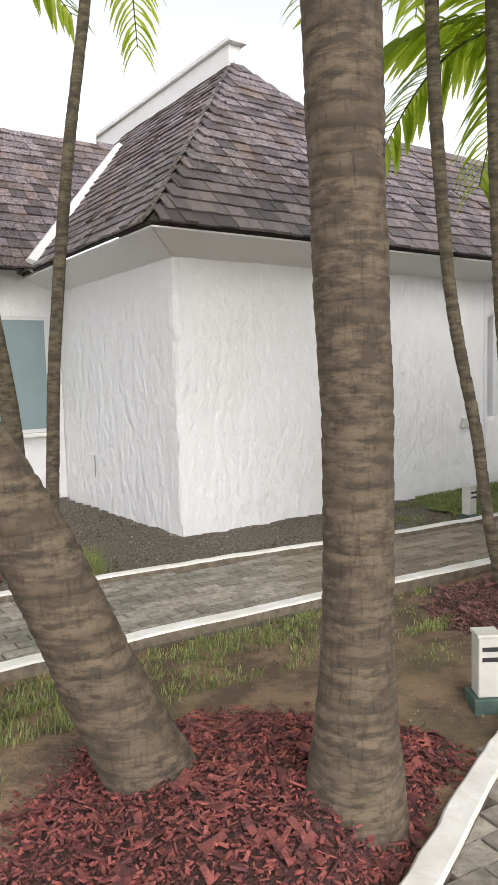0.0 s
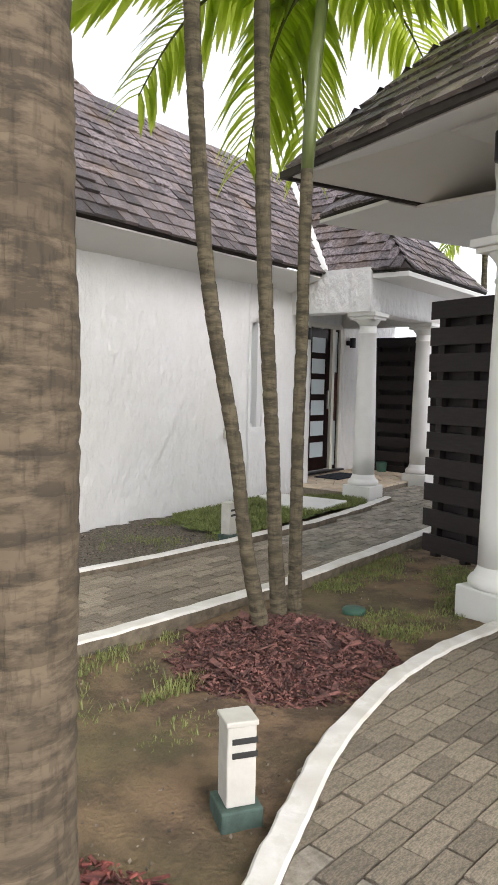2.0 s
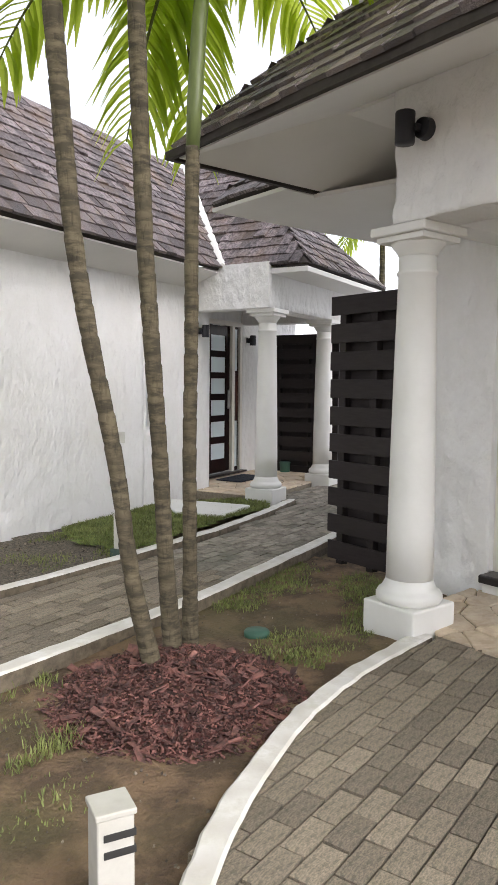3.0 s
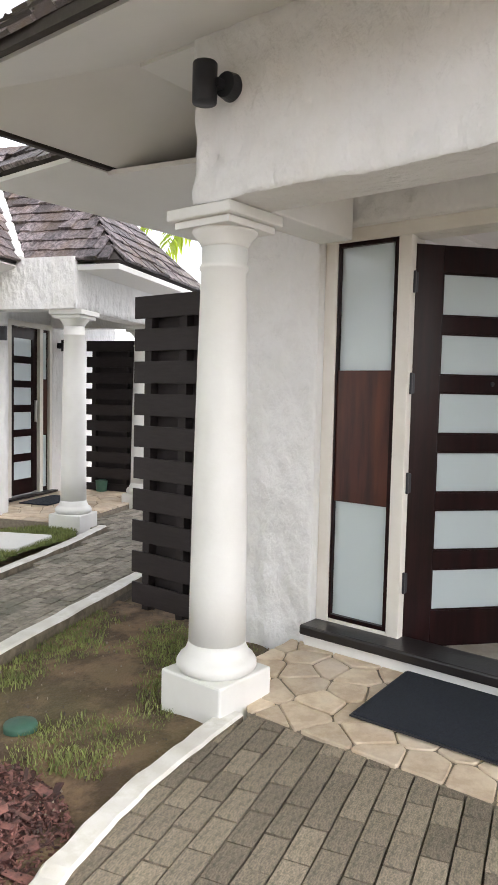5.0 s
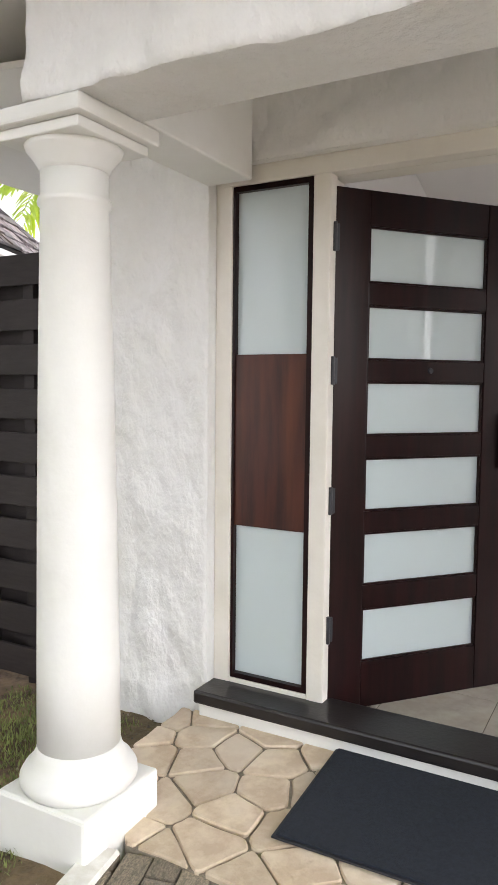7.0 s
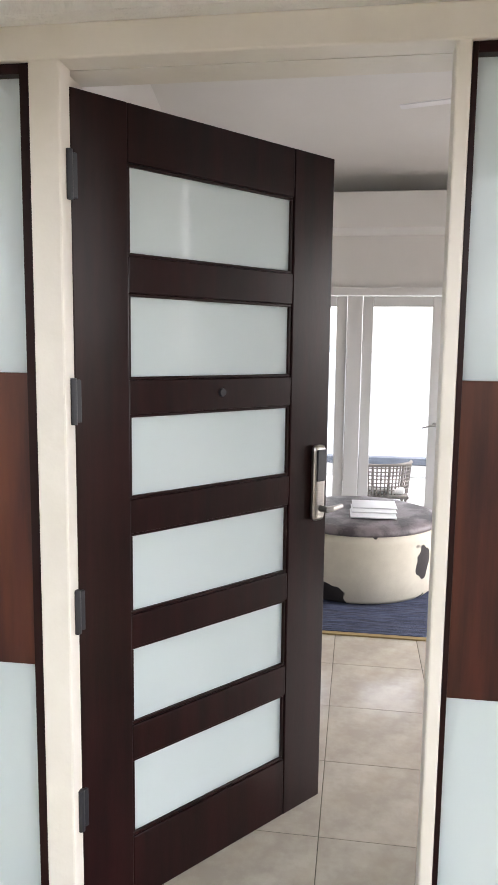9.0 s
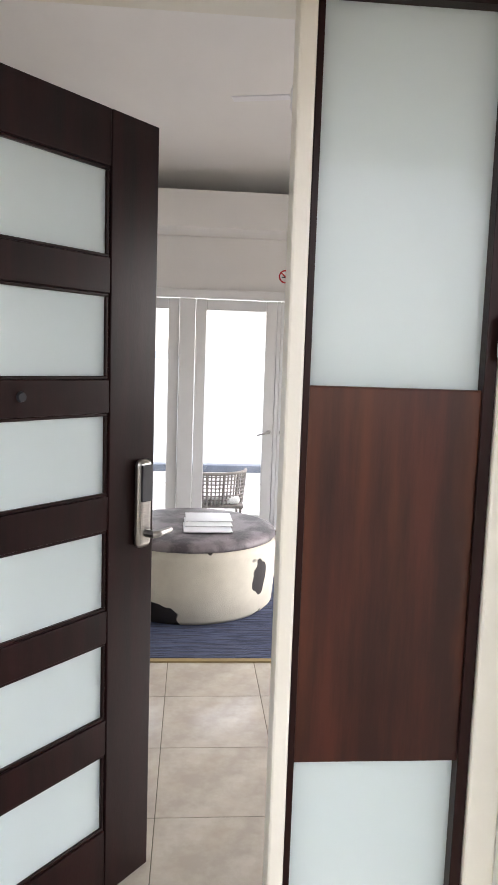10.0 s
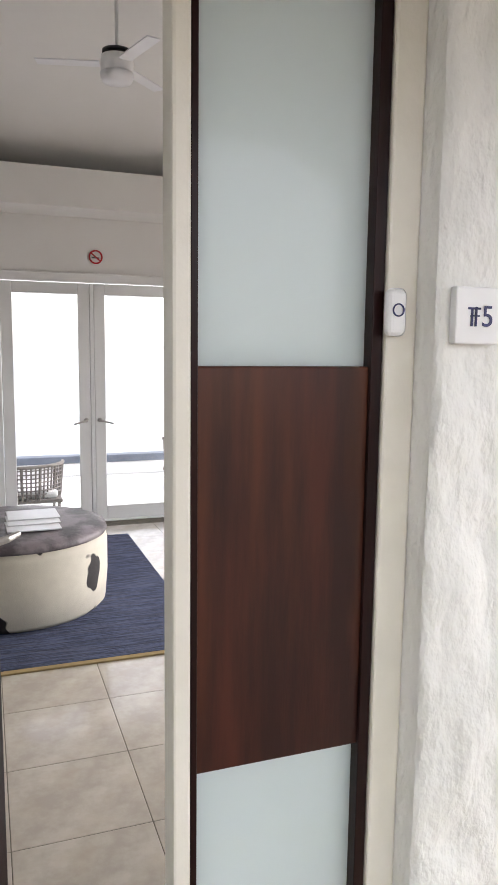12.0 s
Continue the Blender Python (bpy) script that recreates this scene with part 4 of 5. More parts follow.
# terrace and sea beyond
structure("terrace_outer", B(11.03, -8, -0.12, 14.4, 12, -0.03), DECK, "pale sunlit terrace")
structure("wall_parapet", B(14.15, -8, -0.029, 14.3, 12, 0.15, 0.01), DECK, "low pale parapet at the terrace edge")
structure("parapet_coping", B(14.12, -8, 0.151, 14.33, 12, 0.25, 0.01), POOLWALL, "blue grey coping on the parapet")
structure("water", B(14.41, -400, -0.085, 590, 400, -0.07), SEA, "pale sea")
hill = bmesh.new()
for i in range(40):
    x, h = i / 39, 10 * (math.sin(math.pi * i / 39)) ** 0.7 * (0.7 + 0.3 * noise.noise(Vector((i * 0.3, 0, 0))))
    hill.verts.new((560, 150 - 160 * x, -0.05))
    hill.verts.new((575, 150 - 160 * x, h))
hill.verts.ensure_lookup_table()
for i in range(39):
    hill.faces.new([hill.verts[k] for k in (2 * i, 2 * i + 2, 2 * i + 3, 2 * i + 1)])
structure("backdrop_hill", hill, HILL, "hazy distant headland across the water")

def rope_chair(m):
    c = thing("rope_chair", m, "low grey woven rope lounge chair with pale cushion on the terrace", "chair", "terrace chairs")
    for sx in (-0.27, 0.27):
        for sy in (-0.3, 0.3):
            part("leg", tube([(sx, sy, 0), (sx * 1.02, sy * 1.02, 0.27)], [0.014, 0.016], 8), ROPE, c)
    part("seat", B(-0.3, -0.34, 0.25, 0.3, 0.34, 0.29, 0.015), ROPE, c)
    part("cushion", B(-0.27, -0.3, 0.291, 0.27, 0.3, 0.37, 0.035, None, 3), CUSHION, c, "pale seat cushion")
    arc = [(0.33 * math.cos(a), 0.37 * math.sin(a)) for a in [radians(90 + 180 * k / 26) for k in range(27)]]
    part("top_rail", tube([(x, y, 0.61 + 0.02 * abs(y)) for x, y in arc], [0.018] * 27, 8), ROPE, c)
    for k, (x, y) in enumerate(arc):
        part("rope", tube([(x * 0.92, y * 0.92, 0.28), (x, y, 0.61)], [0.009 if k % 4 else 0.016] * 2, 6), ROPE, c)
    for z in (0.34, 0.38, 0.42, 0.46, 0.5, 0.54, 0.58):
        part("weave", tube([(x * (0.88 + 0.2 * z), y * (0.88 + 0.2 * z), z) for x, y in arc], [0.007] * 27, 6), ROPE, c)
    return c


ch = rope_chair(pose(11.6, 2.42, -0.03))
copy_thing(ch, pose(13.0, 0.3, -0.03, 0, 0, 160))

# ---- neighbouring villa ----
HM = pose(0.9, 6.95, 0, 0, 0, 22)
villa = thing("villa", HM, "white stucco villa with dark weathered shingle hip roofs", "house")
def vpart(name, bm, material, label="", smooth=False):
    return part(name, bm, material, villa, label, smooth)
vpart("wall", rough_wall(0.0, 4.78, -0.15, 3.0, 0.25, 0.06, 0.013), STUCCO, "white trowelled stucco front wall")
vpart("wall", rough_wall(4.781, 6.24, -0.15, 3.0, 0.2, 0.08, 0.012, [(4.84, 5.06, 0.92, 2.28)]), STUCCO)
w = vpart("window", B(4.84, 0.06, 0.92, 4.875, 0.12, 2.28), WHITEFRAME, "narrow white framed window")
part("pane", B(4.876, 0.085, 0.955, 4.96, 0.095, 2.245), FROST, w)
part("frame", B(4.961, 0.0, 0.92, 5.059, 0.12, 2.28, 0.006), WHITEFRAME, w)
part("frame", B(4.876, 0.06, 0.92, 4.96, 0.12, 0.955), WHITEFRAME, w)
part("frame", B(4.876, 0.06, 2.245, 4.96, 0.12, 2.28), WHITEFRAME, w)
sw = vpart("wall", rough_wall(-3.2, 0.0, -0.15, 3.0, 0.2, 0.07, 0.012), STUCCO, "white stucco side wall")
sw.matrix_basis = pose(-0.001, 0, 0, 0, 0, -90)
vpart("wall", B(-6.0, 3.2, -0.15, 0.0, 3.4, 3.2), STUCCO, "white set back wall with window")
w2 = vpart("window", B(-2.0, 3.13, 0.9, 0.12 - 0.3, 3.199, 2.42, 0.01), WHITEFRAME, "pale framed window with teal grey blind")
part("pane", B(-1.95, 3.115, 0.95, -0.24, 3.128, 2.37), CURTAIN, w2)
part("sill", B(-2.05, 3.06, 0.85, -0.1, 3.2, 0.899, 0.006), PAINT, w2)
hatch = vpart("hatch", B(-0.022, 2.14, 0.38, -0.004, 2.44, 0.63, 0.003), PAINT, "small white access hatch")
part("hatch_line", B(-0.026, 2.13, 0.37, -0.021, 2.145, 0.64), MORTAR, hatch)
vpart("socket_box", B(4.28, -0.05, 0.8, 4.37, -0.005, 0.93, 0.006), BOLLARD, "small beige outdoor socket box")
# far entry
vpart("wall", B(6.241, 0.5, -0.15, 6.3, 0.7, 3.0), STUCCO)
vpart("wall", B(6.04, 0.2, -0.15, 6.24, 0.7, 3.0), STUCCO)
vpart("wall", rough_wall(7.95, 9.9, -0.15, 3.0, 0.2, 0.08, 0.012), STUCCO).matrix_basis = pose(0, 0.48, 0)
vpart("wall", B(6.3, 0.5, 2.47, 7.95, 0.7, 3.0), STUCCO)
fd = vpart("door", B(6.98, 0.52, 0.12, 7.1, 0.56, 2.4), DOORWOOD, "dark front door with six frosted panes")
part("stile", B(7.52, 0.52, 0.12, 7.64, 0.56, 2.4), DOORWOOD, fd)
for z1, z0 in zip(tops, bots):
    part("rail", B(7.1, 0.521, z0 - 0.02, 7.52, 0.559, z1 - 0.02), DOORWOOD, fd)
for z0, z1 in PANES:
    part("frosted_pane", B(7.1, 0.535, z0 - 0.02, 7.52, 0.545, z1 - 0.02), FROST, fd)
part("handle", B(7.56, 0.48, 1.1, 7.6, 0.519, 1.4, 0.01), STEEL, fd)
ff = vpart("door_frame", B(6.3, 0.47, 2.401, 7.95, 0.6, 2.47), FRAMEPAINT, "cream door frame with sidelights")
for s0, s1 in ((6.3, 6.36), (6.88, 6.979), (7.641, 7.72), (7.89, 7.95)):
    part("post", B(s0, 0.47, 0.1, s1, 0.6, 2.4), FRAMEPAINT, ff)
for s0, s1 in ((6.361, 6.879), (7.721, 7.889)):
    part("sidelight", B(s0, 0.51, 0.1, s1, 0.55, 2.4), DOORWOOD, ff)
    part("pane", B(s0 + 0.05, 0.5, 0.16, s1 - 0.05, 0.509, 0.9), FROST, ff)
    part("pane", B(s0 + 0.05, 0.5, 1.7, s1 - 0.05, 0.509, 2.36), FROST, ff)
    part("panel", B(s0 + 0.02, 0.5, 0.91, s1 - 0.02, 0.509, 1.69), PANELWOOD, ff)
part("sill", B(6.28, 0.38, 0.07, 7.97, 0.6, 0.099), SILLWOOD, ff)
vpart("beam", rough_wall(5.72, 8.2, 2.442, 3.0, 0.28, 0.08, 0.012), STUCCO).matrix_basis = pose(0, -1.2, 0)
vpart("beam", B(5.73, -0.92, 2.442, 5.98, 0.0, 3.0), STUCCO)
vpart("beam", B(7.95, -0.92, 2.442, 8.2, 0.47, 3.0), STUCCO)
column(HM @ pose(5.97, -1.06, 0), "white round classical column of the neighbouring porch", "porch columns")
column(HM @ pose(7.75, -1.06, 0), "white round classical column of the neighbouring porch", "porch columns")
crazy("terrace_far", "cream flagstone porch floor of the neighbouring villa", [(5.9, -0.98), (8.9, -0.98), (8.9, 0.47), (5.9, 0.47)], 0.05, 0.3, 9, HM)
fm = tagged(placed(part("doormat", B(-0.4, -0.22, 0, 0.4, 0.22, 0.014, 0.004), DOORMAT), HM @ pose(7.25, 0.05, 0.055)), "dark blue doormat before the neighbouring door", "doormat")
fl = thing("wall_lamp", HM @ pose(8.12, 0.47, 2.2), "black cylinder wall lamp beside the neighbouring door", "wall lamp")
part("shade", lathe([(0.05, -0.08), (0.05, 0.08)], 20, 0, -0.1), BLACK, fl)
part("wall_plate", B(-0.04, -0.06, -0.04, 0.04, 0.01, 0.04, 0.01), BLACK, fl)
fl2 = copy_thing(fl, HM @ pose(6.0, 0.0, 2.2))
fence(pose(8.72, 10.35, 0, 0, 0, -72), 1.25, "dark brown slatted timber screen behind the neighbouring porch", 2.3)
slab = tagged(part("concrete_cover", prism([(5.3, 7.95), (5.62, 7.5), (6.25, 7.8), (5.75, 8.7), (5.45, 8.62)], -0.02, 0.045, 0.01), PAINT), "low white rimmed concrete cover slab in the lawn", "slab", "", "structure")

# roofs of the villa
def vsheet(name, pts, material=SHINGLE_EDGE, thick=0.03):
    return sheet(name, pts, material, villa, thick)
E0, S1 = 2.96, 1.017
vsheet("roof_deck", [(-0.48, -0.48, E0), (6.0, -0.48, E0), (6.0, 1.5, E0 + 1.98 * S1), (3.45, 1.5, E0 + 1.98 * S1), (2.47, 2.5, E0 + 2.98 * S1)])
vsheet("roof_deck", [(-0.48, -0.48, E0), (2.47, 2.5, E0 + 2.98 * S1), (2.47, 9, E0 + 2.98 * S1), (-0.48, 9, E0)])
vsheet("roof_deck", [(2.47, 2.5, E0 + 2.98 * S1), (3.45, 1.5, E0 + 1.98 * S1), (4.5, 2.5, E0 + 0.95), (4.5, 9, E0 + 0.95), (2.47, 9, E0 + 2.98 * S1)])
vsheet("roof_deck", [(3.45, 1.5, E0 + 1.98 * S1), (9.4, 1.5, E0 + 1.98 * S1), (9.4, 3.5, E0), (3.45, 3.5, E0)])
up = Vector((0, 1, S1)).normalized()
ky = up.y
def front_right(h):
    d = -0.5 + h * ky
    return 6.3 + h * ky if d < 1.5 else 3.95 - (d - 1.5) * 0.98
shingles("shingles", villa, (-0.52, -0.52, E0 - 0.01), (1, 0, 0), up, lambda h: h * ky, front_right, 22, 0.195, 130)
shingles("shingles", villa, (-0.52, 6.0, E0 - 0.01), (0, -1, 0), Vector((1, 0, S1)).normalized(), lambda h: 0, lambda h: 6.52 - h * ky, 22, 0.195, 0)
vpart("ridge_wall", B(2.37, 2.45, 5.85, 2.57, 9, 6.2, 0.01), PAINT, "white plastered ridge upstand")
vpart("ridge_wall", B(2.32, 2.35, 6.2, 2.62, 9, 6.27, 0.012), PAINT)
vsheet("eave_soffit", [(-0.46, -0.46, E0 - 0.035), (6.0, -0.46, E0 - 0.035), (6.0, 0.02, E0 - 0.2), (0.02, 0.02, E0 - 0.2)], SOFFIT, 0.02)
vsheet("eave_soffit", [(-0.46, -0.46, E0 - 0.035), (0.02, 0.02, E0 - 0.2), (0.02, 3.4, E0 - 0.2), (-0.46, 3.4, E0 - 0.035)], SOFFIT, 0.02)
# entry roof
PS = 5.78
vsheet("roof_deck", [(PS, -1.7, E0), (8.6, -1.7, E0), (7.2, -0.3, E0 + 1.42)])
vsheet("roof_deck", [(PS, -1.7, E0), (7.2, -0.3, E0 + 1.42), (8.2, 1.45, E0 + 1.98), (7.75, 1.45, E0 + 1.98), (PS, -0.5, E0)])
vsheet("roof_deck", [(8.6, -1.7, E0), (7.2, -0.3, E0 + 1.42), (8.2, 1.45, E0 + 1.98), (12.0, 1.45, E0)])
upL = Vector((1, 0, S1)).normalized()
shingles("shingles", villa, (PS - 0.03, 1.5, E0 - 0.005), (0, -1, 0), upL, lambda h: max(0.0, 2.0 - h * ky), lambda h: 3.22 - h * ky, 14, 0.195, 0)
shingles("shingles", villa, (PS - 0.03, -1.73, E0 - 0.005), (1, 0, 0), up, lambda h: h * ky, lambda h: 2.85 - h * ky, 8, 0.195, 0)
vpart("eave_soffit", B(PS, -1.7, E0 - 0.1, 9.5, -0.51, E0 - 0.04), SOFFIT)
vpart("valley_flashing", tube([(PS - 0.02, -0.5, E0 + 0.02), (PS + 0.95, 0.47, E0 + 1.02), (PS + 1.9, 1.42, E0 + 2.0)], [0.06, 0.06, 0.06], 6), PAINT, "white painted valley flashing")
# wing behind to the side, with its own ridge
vsheet("roof_deck", [(-3.2, 2.7, E0), (-0.6, 2.7, E0), (1.6, 5.2, E0 + 2.5), (-0.7, 5.2, E0 + 2.5)])
shingles("shingles", villa, (-6.0, 2.66, E0), (1, 0, 0), Vector((0, 1, 1)).normalized(), lambda h: 2.8 + h * 0.71, lambda h: 5.55 + h * 0.71, 18, 0.195, 0)
vpart("valley_flashing", tube([(-0.5, 2.72, E0 + 0.05), (0.9, 4.1, E0 + 1.45), (1.9, 5.1, E0 + 2.45)], [0.1, 0.1, 0.1], 6), PAINT, "white painted valley flashing")
vpart("ridge_wall", B(-0.7, 5.1, E0 + 2.4, 1.5, 5.35, E0 + 2.75, 0.03), PAINT)
# roof further back
vsheet("roof_deck", [(5.2, 4.5, 4.3), (9.5, 4.5, 4.3), (8.0, 6.5, 6.2), (6.7, 6.5, 6.2)])
shingles("shingles", villa, (5.2, 4.48, 4.3), (1, 0, 0), Vector((0, 2, 1.9)).normalized(), lambda h: h * 0.52, lambda h: 4.3 - h * 0.52, 13, 0.21, 0)
vpart("ridge_wall", B(6.4, 6.4, 6.1, 8.3, 6.65, 6.5, 0.02), PAINT)

# ---- palms ----
def trunk_mesh(points, r0, r1, ring_gap, seg=28, bulge=0.06, flare=0.0, groove=0.012, step=0.018):
    P = [Vector(p) for p in points]
    L = sum((b - a).length for a, b in zip(P, P[1:]))
    n = int(L / step)
    pts, rad = [], []
    cum = [0]
    for a, b in zip(P, P[1:]):
        cum.append(cum[-1] + (b - a).length)
    tang = [(P[min(i + 1, len(P) - 1)] - P[max(i - 1, 0)]) / max(1e-6, cum[min(i + 1, len(P) - 1)] - cum[max(i - 1, 0)]) for i in range(len(P))]
    for k in range(n + 1):
        d = L * k / n
        i = max(j for j in range(len(P) - 1) if cum[j] <= d + 1e-9)
        seg_l = cum[i + 1] - cum[i]
        t = (d - cum[i]) / seg_l
        h00, h10, h01, h11 = 2 * t ** 3 - 3 * t * t + 1, t ** 3 - 2 * t * t + t, -2 * t ** 3 + 3 * t * t, t ** 3 - t * t
        pts.append(P[i] * h00 + tang[i] * seg_l * h10 + P[i + 1] * h01 + tang[i + 1] * seg_l * h11)
        ph = (d / ring_gap + 0.35 * noise.noise(Vector((d * 3, r0 * 50, 0)))) % 1.0
        step_r = groove * (ph - 0.5)
        if ph < 0.14:
            step_r -= groove * 0.7
        rad.append(r0 + (r1 - r0) * d / L + flare * math.exp(-((d / 0.42) ** 1.4)) + step_r)
    bm = tube(pts, rad, seg)
    for v in bm.verts:
        nn = noise.noise(v.co * 5.0) * bulge * 0.07 * r0 / 0.1 + noise.noise(Vector((v.co.x * 40, v.co.y * 40, v.co.z * 6))) * 0.02 * r0
        c = min(pts[::6], key=lambda p: (p - v.co).length_squared)
        dd = (v.co - c)
        dd.z = 0
        if dd.length > 1e-4:
            v.co += dd.normalized() * nn
    return bm


def frond_bm(length, droop, leaf_len, pairs, seed, twist=0.0):
    """A feather frond that leaves the origin along +x and arches down; leaflets hang to both sides."""
    r = random.Random(seed)
    pts = []
    for k in range(15):
        t = k / 14
        pts.append(Vector((length * (t - 0.18 * droop * t * t), 0.12 * math.sin(t * 2 + seed), length * (0.38 * t - droop * t * t))))
    stem = tube(pts, [0.016 * (1 - 0.85 * k / 14) + 0.002 for k in range(15)], 6)
    verts, faces = [], []
    for k in range(pairs):
        t = 0.12 + 0.87 * k / (pairs - 1)
        i = min(13, int(t * 14))
        f = t * 14 - i
        p = pts[i].lerp(pts[i + 1], f)
        d = (pts[i + 1] - pts[i]).normalized()
        side = d.cross(Vector((0, 0, 1))).normalized()
        upv = side.cross(d)
        L = leaf_len * (0.55 + 0.45 * math.sin(math.pi * min(1, 0.15 + t * 0.85))) * r.uniform(0.85, 1.1)
        for sg in (-1, 1):
            out = (side * sg * r.uniform(0.75, 1.0) + d * r.uniform(0.45, 0.8) + upv * r.uniform(0.05, 0.3)).normalized()
            w = 0.027 * r.uniform(0.8, 1.3)
            b = len(verts)
            perp = out.cross(Vector((0, 0, 1))).normalized()
            for q, ww, sag in ((0, 0.5, 0), (0.33, 1.0, 0.10), (0.66, 0.85, 0.34), (1.0, 0.08, 0.72)):
                c = p + out * L * q * (1 - 0.22 * q) + Vector((0, 0, -1)) * L * sag * 0.85
                fold = Vector((0, 0, 0.35 * w * ww))
                verts.extend([c - perp * w * ww, c + fold, c + perp * w * ww])
            for j in range(3):
                for m in (0, 1):
                    faces.append([b + j * 3 + m, b + j * 3 + m + 1, b + (j + 1) * 3 + m + 1, b + (j + 1) * 3 + m])
    return stem, verts, faces


def add_frond(parent, origin, azim, tilt, length, droop, leaf_len, pairs, seed):
    stem, verts, faces = frond_bm(length, droop, leaf_len, pairs, seed)
    ob = part("frond", stem, RACHIS, parent)
    ob.matrix_basis = pose(*origin, 0, -tilt, azim)
    raw("foliage", verts, faces, LEAF, ob, "stuff")


def palm(points, r0, r1, gap, label, bark, fronds=(), shaft=None, flare=0.0, seg=28, groove=0.012, group="", step=0.018):
    base = Vector(points[0])
    t = thing("palm_tree", Matrix.Translation(base), label, "palm tree", group)
    part("trunk", trunk_mesh([Vector(p) - base for p in points], r0, r1, gap, seg, 0.06, flare, groove, step), bark, t, "", True)
    if shaft:
        pts = [Vector(p) - base for p in shaft]
        part("crownshaft", tube(pts, [r1 * 0.98, r1 * 1.12, r1 * 1.1, r1 * 0.9, r1 * 0.6][:len(pts)], 16), CROWNSHAFT, t, "smooth green crownshaft", True)
    for i, (org, az, tilt, ln, dr, ll, pr) in enumerate(fronds):
        add_frond(t, Vector(org) - base, az, tilt, ln, dr, ll, pr, i + int(base.x * 10))
    return t


palm([(0.86, 2.09, -0.08), (0.875, 2.08, 0.3), (0.89, 2.08, 0.9), (0.895, 2.08, 1.4), (0.88, 2.08, 1.9), (0.86, 2.08, 2.75), (0.82, 2.08, 4.6)], 0.111, 0.142, 0.075, "stout ringed grey brown palm trunk rising from red mulch", BARK,
     [((0.82, 2.08, 4.6), a, 25, 2.3, 0.75, 0.5, 40) for a in (10, 75, 130, 200, 260, 320)], flare=0.095, groove=0.003, seg=44, group="palms in the bed")
palm([(0.25, 2.45, -0.08), (0.0, 2.45, 0.49), (-0.17, 2.45, 0.92), (-0.4, 2.45, 1.35), (-0.85, 2.42, 2.1), (-1.3, 2.4, 3.1), (-1.6, 2.4, 4.6)], 0.148, 0.115, 0.06, "leaning palm trunk with rough ringed bark in red mulch", BARK,
     [((-1.6, 2.4, 4.6), a, 25, 2.2, 0.75, 0.5, 36) for a in (20, 100, 180, 250, 310)], flare=0.035, groove=0.004, seg=40, group="palms in the bed")
trio = "three slim palms in one mound"
palm([(2.74, 4.08, -0.05), (2.59, 4.08, 0.56), (2.5, 4.08, 1.15), (2.38, 4.08, 1.7), (2.31, 4.08, 2.1), (2.26, 4.08, 2.6), (2.21, 4.08, 3.3), (2.17, 4.08, 4.8)], 0.037, 0.046, 0.16, "slim leaning palm trunk with pale lichen in red mulch", BARK_THIN,
     [((2.17, 4.08, 4.8), a, 20, 2.0, 0.8, 0.5, 34) for a in (0, 70, 150, 220, 290)], groove=0.003, seg=20, group=trio, flare=0.016)
palm([(2.92, 4.22, -0.05), (2.87, 4.22, 0.5), (2.83, 4.22, 1.12), (2.78, 4.22, 1.73), (2.74, 4.22, 2.3), (2.7, 4.22, 3.4), (2.68, 4.22, 4.9)], 0.04, 0.046, 0.15, "slim upright palm trunk with ring scars in red mulch", BARK_THIN,
     [((2.68, 4.22, 4.9), a, 20, 2.0, 0.8, 0.5, 34) for a in (30, 110, 180, 250, 320)], groove=0.003, seg=20, group=trio, flare=0.016)
palm([(3.1, 4.34, -0.05), (3.09, 4.34, 1.1), (3.1, 4.34, 1.75), (3.1, 4.34, 2.2), (3.105, 4.34, 2.75)], 0.038, 0.038, 0.17, "slim palm with green crownshaft and arching fronds", BARK_THIN,
     [((3.2, 4.35, 3.8), a, ti, ln, dr, 0.5, 30) for a, ti, ln, dr in ((150, 22, 1.5, 0.85), (172, 35, 1.6, 0.8), (120, 15, 1.4, 0.9), (62, 8, 1.3, 1.0), (90, 2, 1.3, 0.95), (-18, 8, 1.5, 0.6), (-42, 4, 1.4, 0.6), (15, 20, 1.5, 0.7), (205, 45, 1.6, 0.7), (250, 55, 1.5, 0.6), (300, 50, 1.5, 0.6))],
     shaft=[(3.105, 4.34, 2.73), (3.12, 4.34, 3.0), (3.15, 4.345, 3.4), (3.2, 4.35, 3.8)], groove=0.003, seg=20, group=trio, flare=0.012)
palm([(-0.35, 6.3, -0.08), (-0.3, 6.3, 0.9), (-0.23, 6.3, 1.9), (-0.04, 6.3, 3.5), (0.146, 6.3, 4.67), (0.25, 6.3, 5.5)], 0.06, 0.045, 0.17, "slim lichen spotted palm trunk before the villa", BARK_THIN,
     [((0.25, 6.3, 5.4), a, 20, 2.0, 0.8, 0.5, 30) for a in (0, 75, 150, 220, 290)], groove=0.002, seg=18)
palm([(-0.62, 6.4, -0.08), (-0.63, 6.4, 1.1), (-0.75, 6.4, 2.1), (-0.95, 6.4, 3.6), (-1.2, 6.4, 5.4)], 0.09, 0.06, 0.15, "pale mottled palm trunk before the villa", BARK_THIN,
     [((-1.2, 6.4, 5.4), a, 20, 1.8, 0.8, 0.5, 26) for a in (40, 130, 220, 300)], groove=0.002, seg=18)
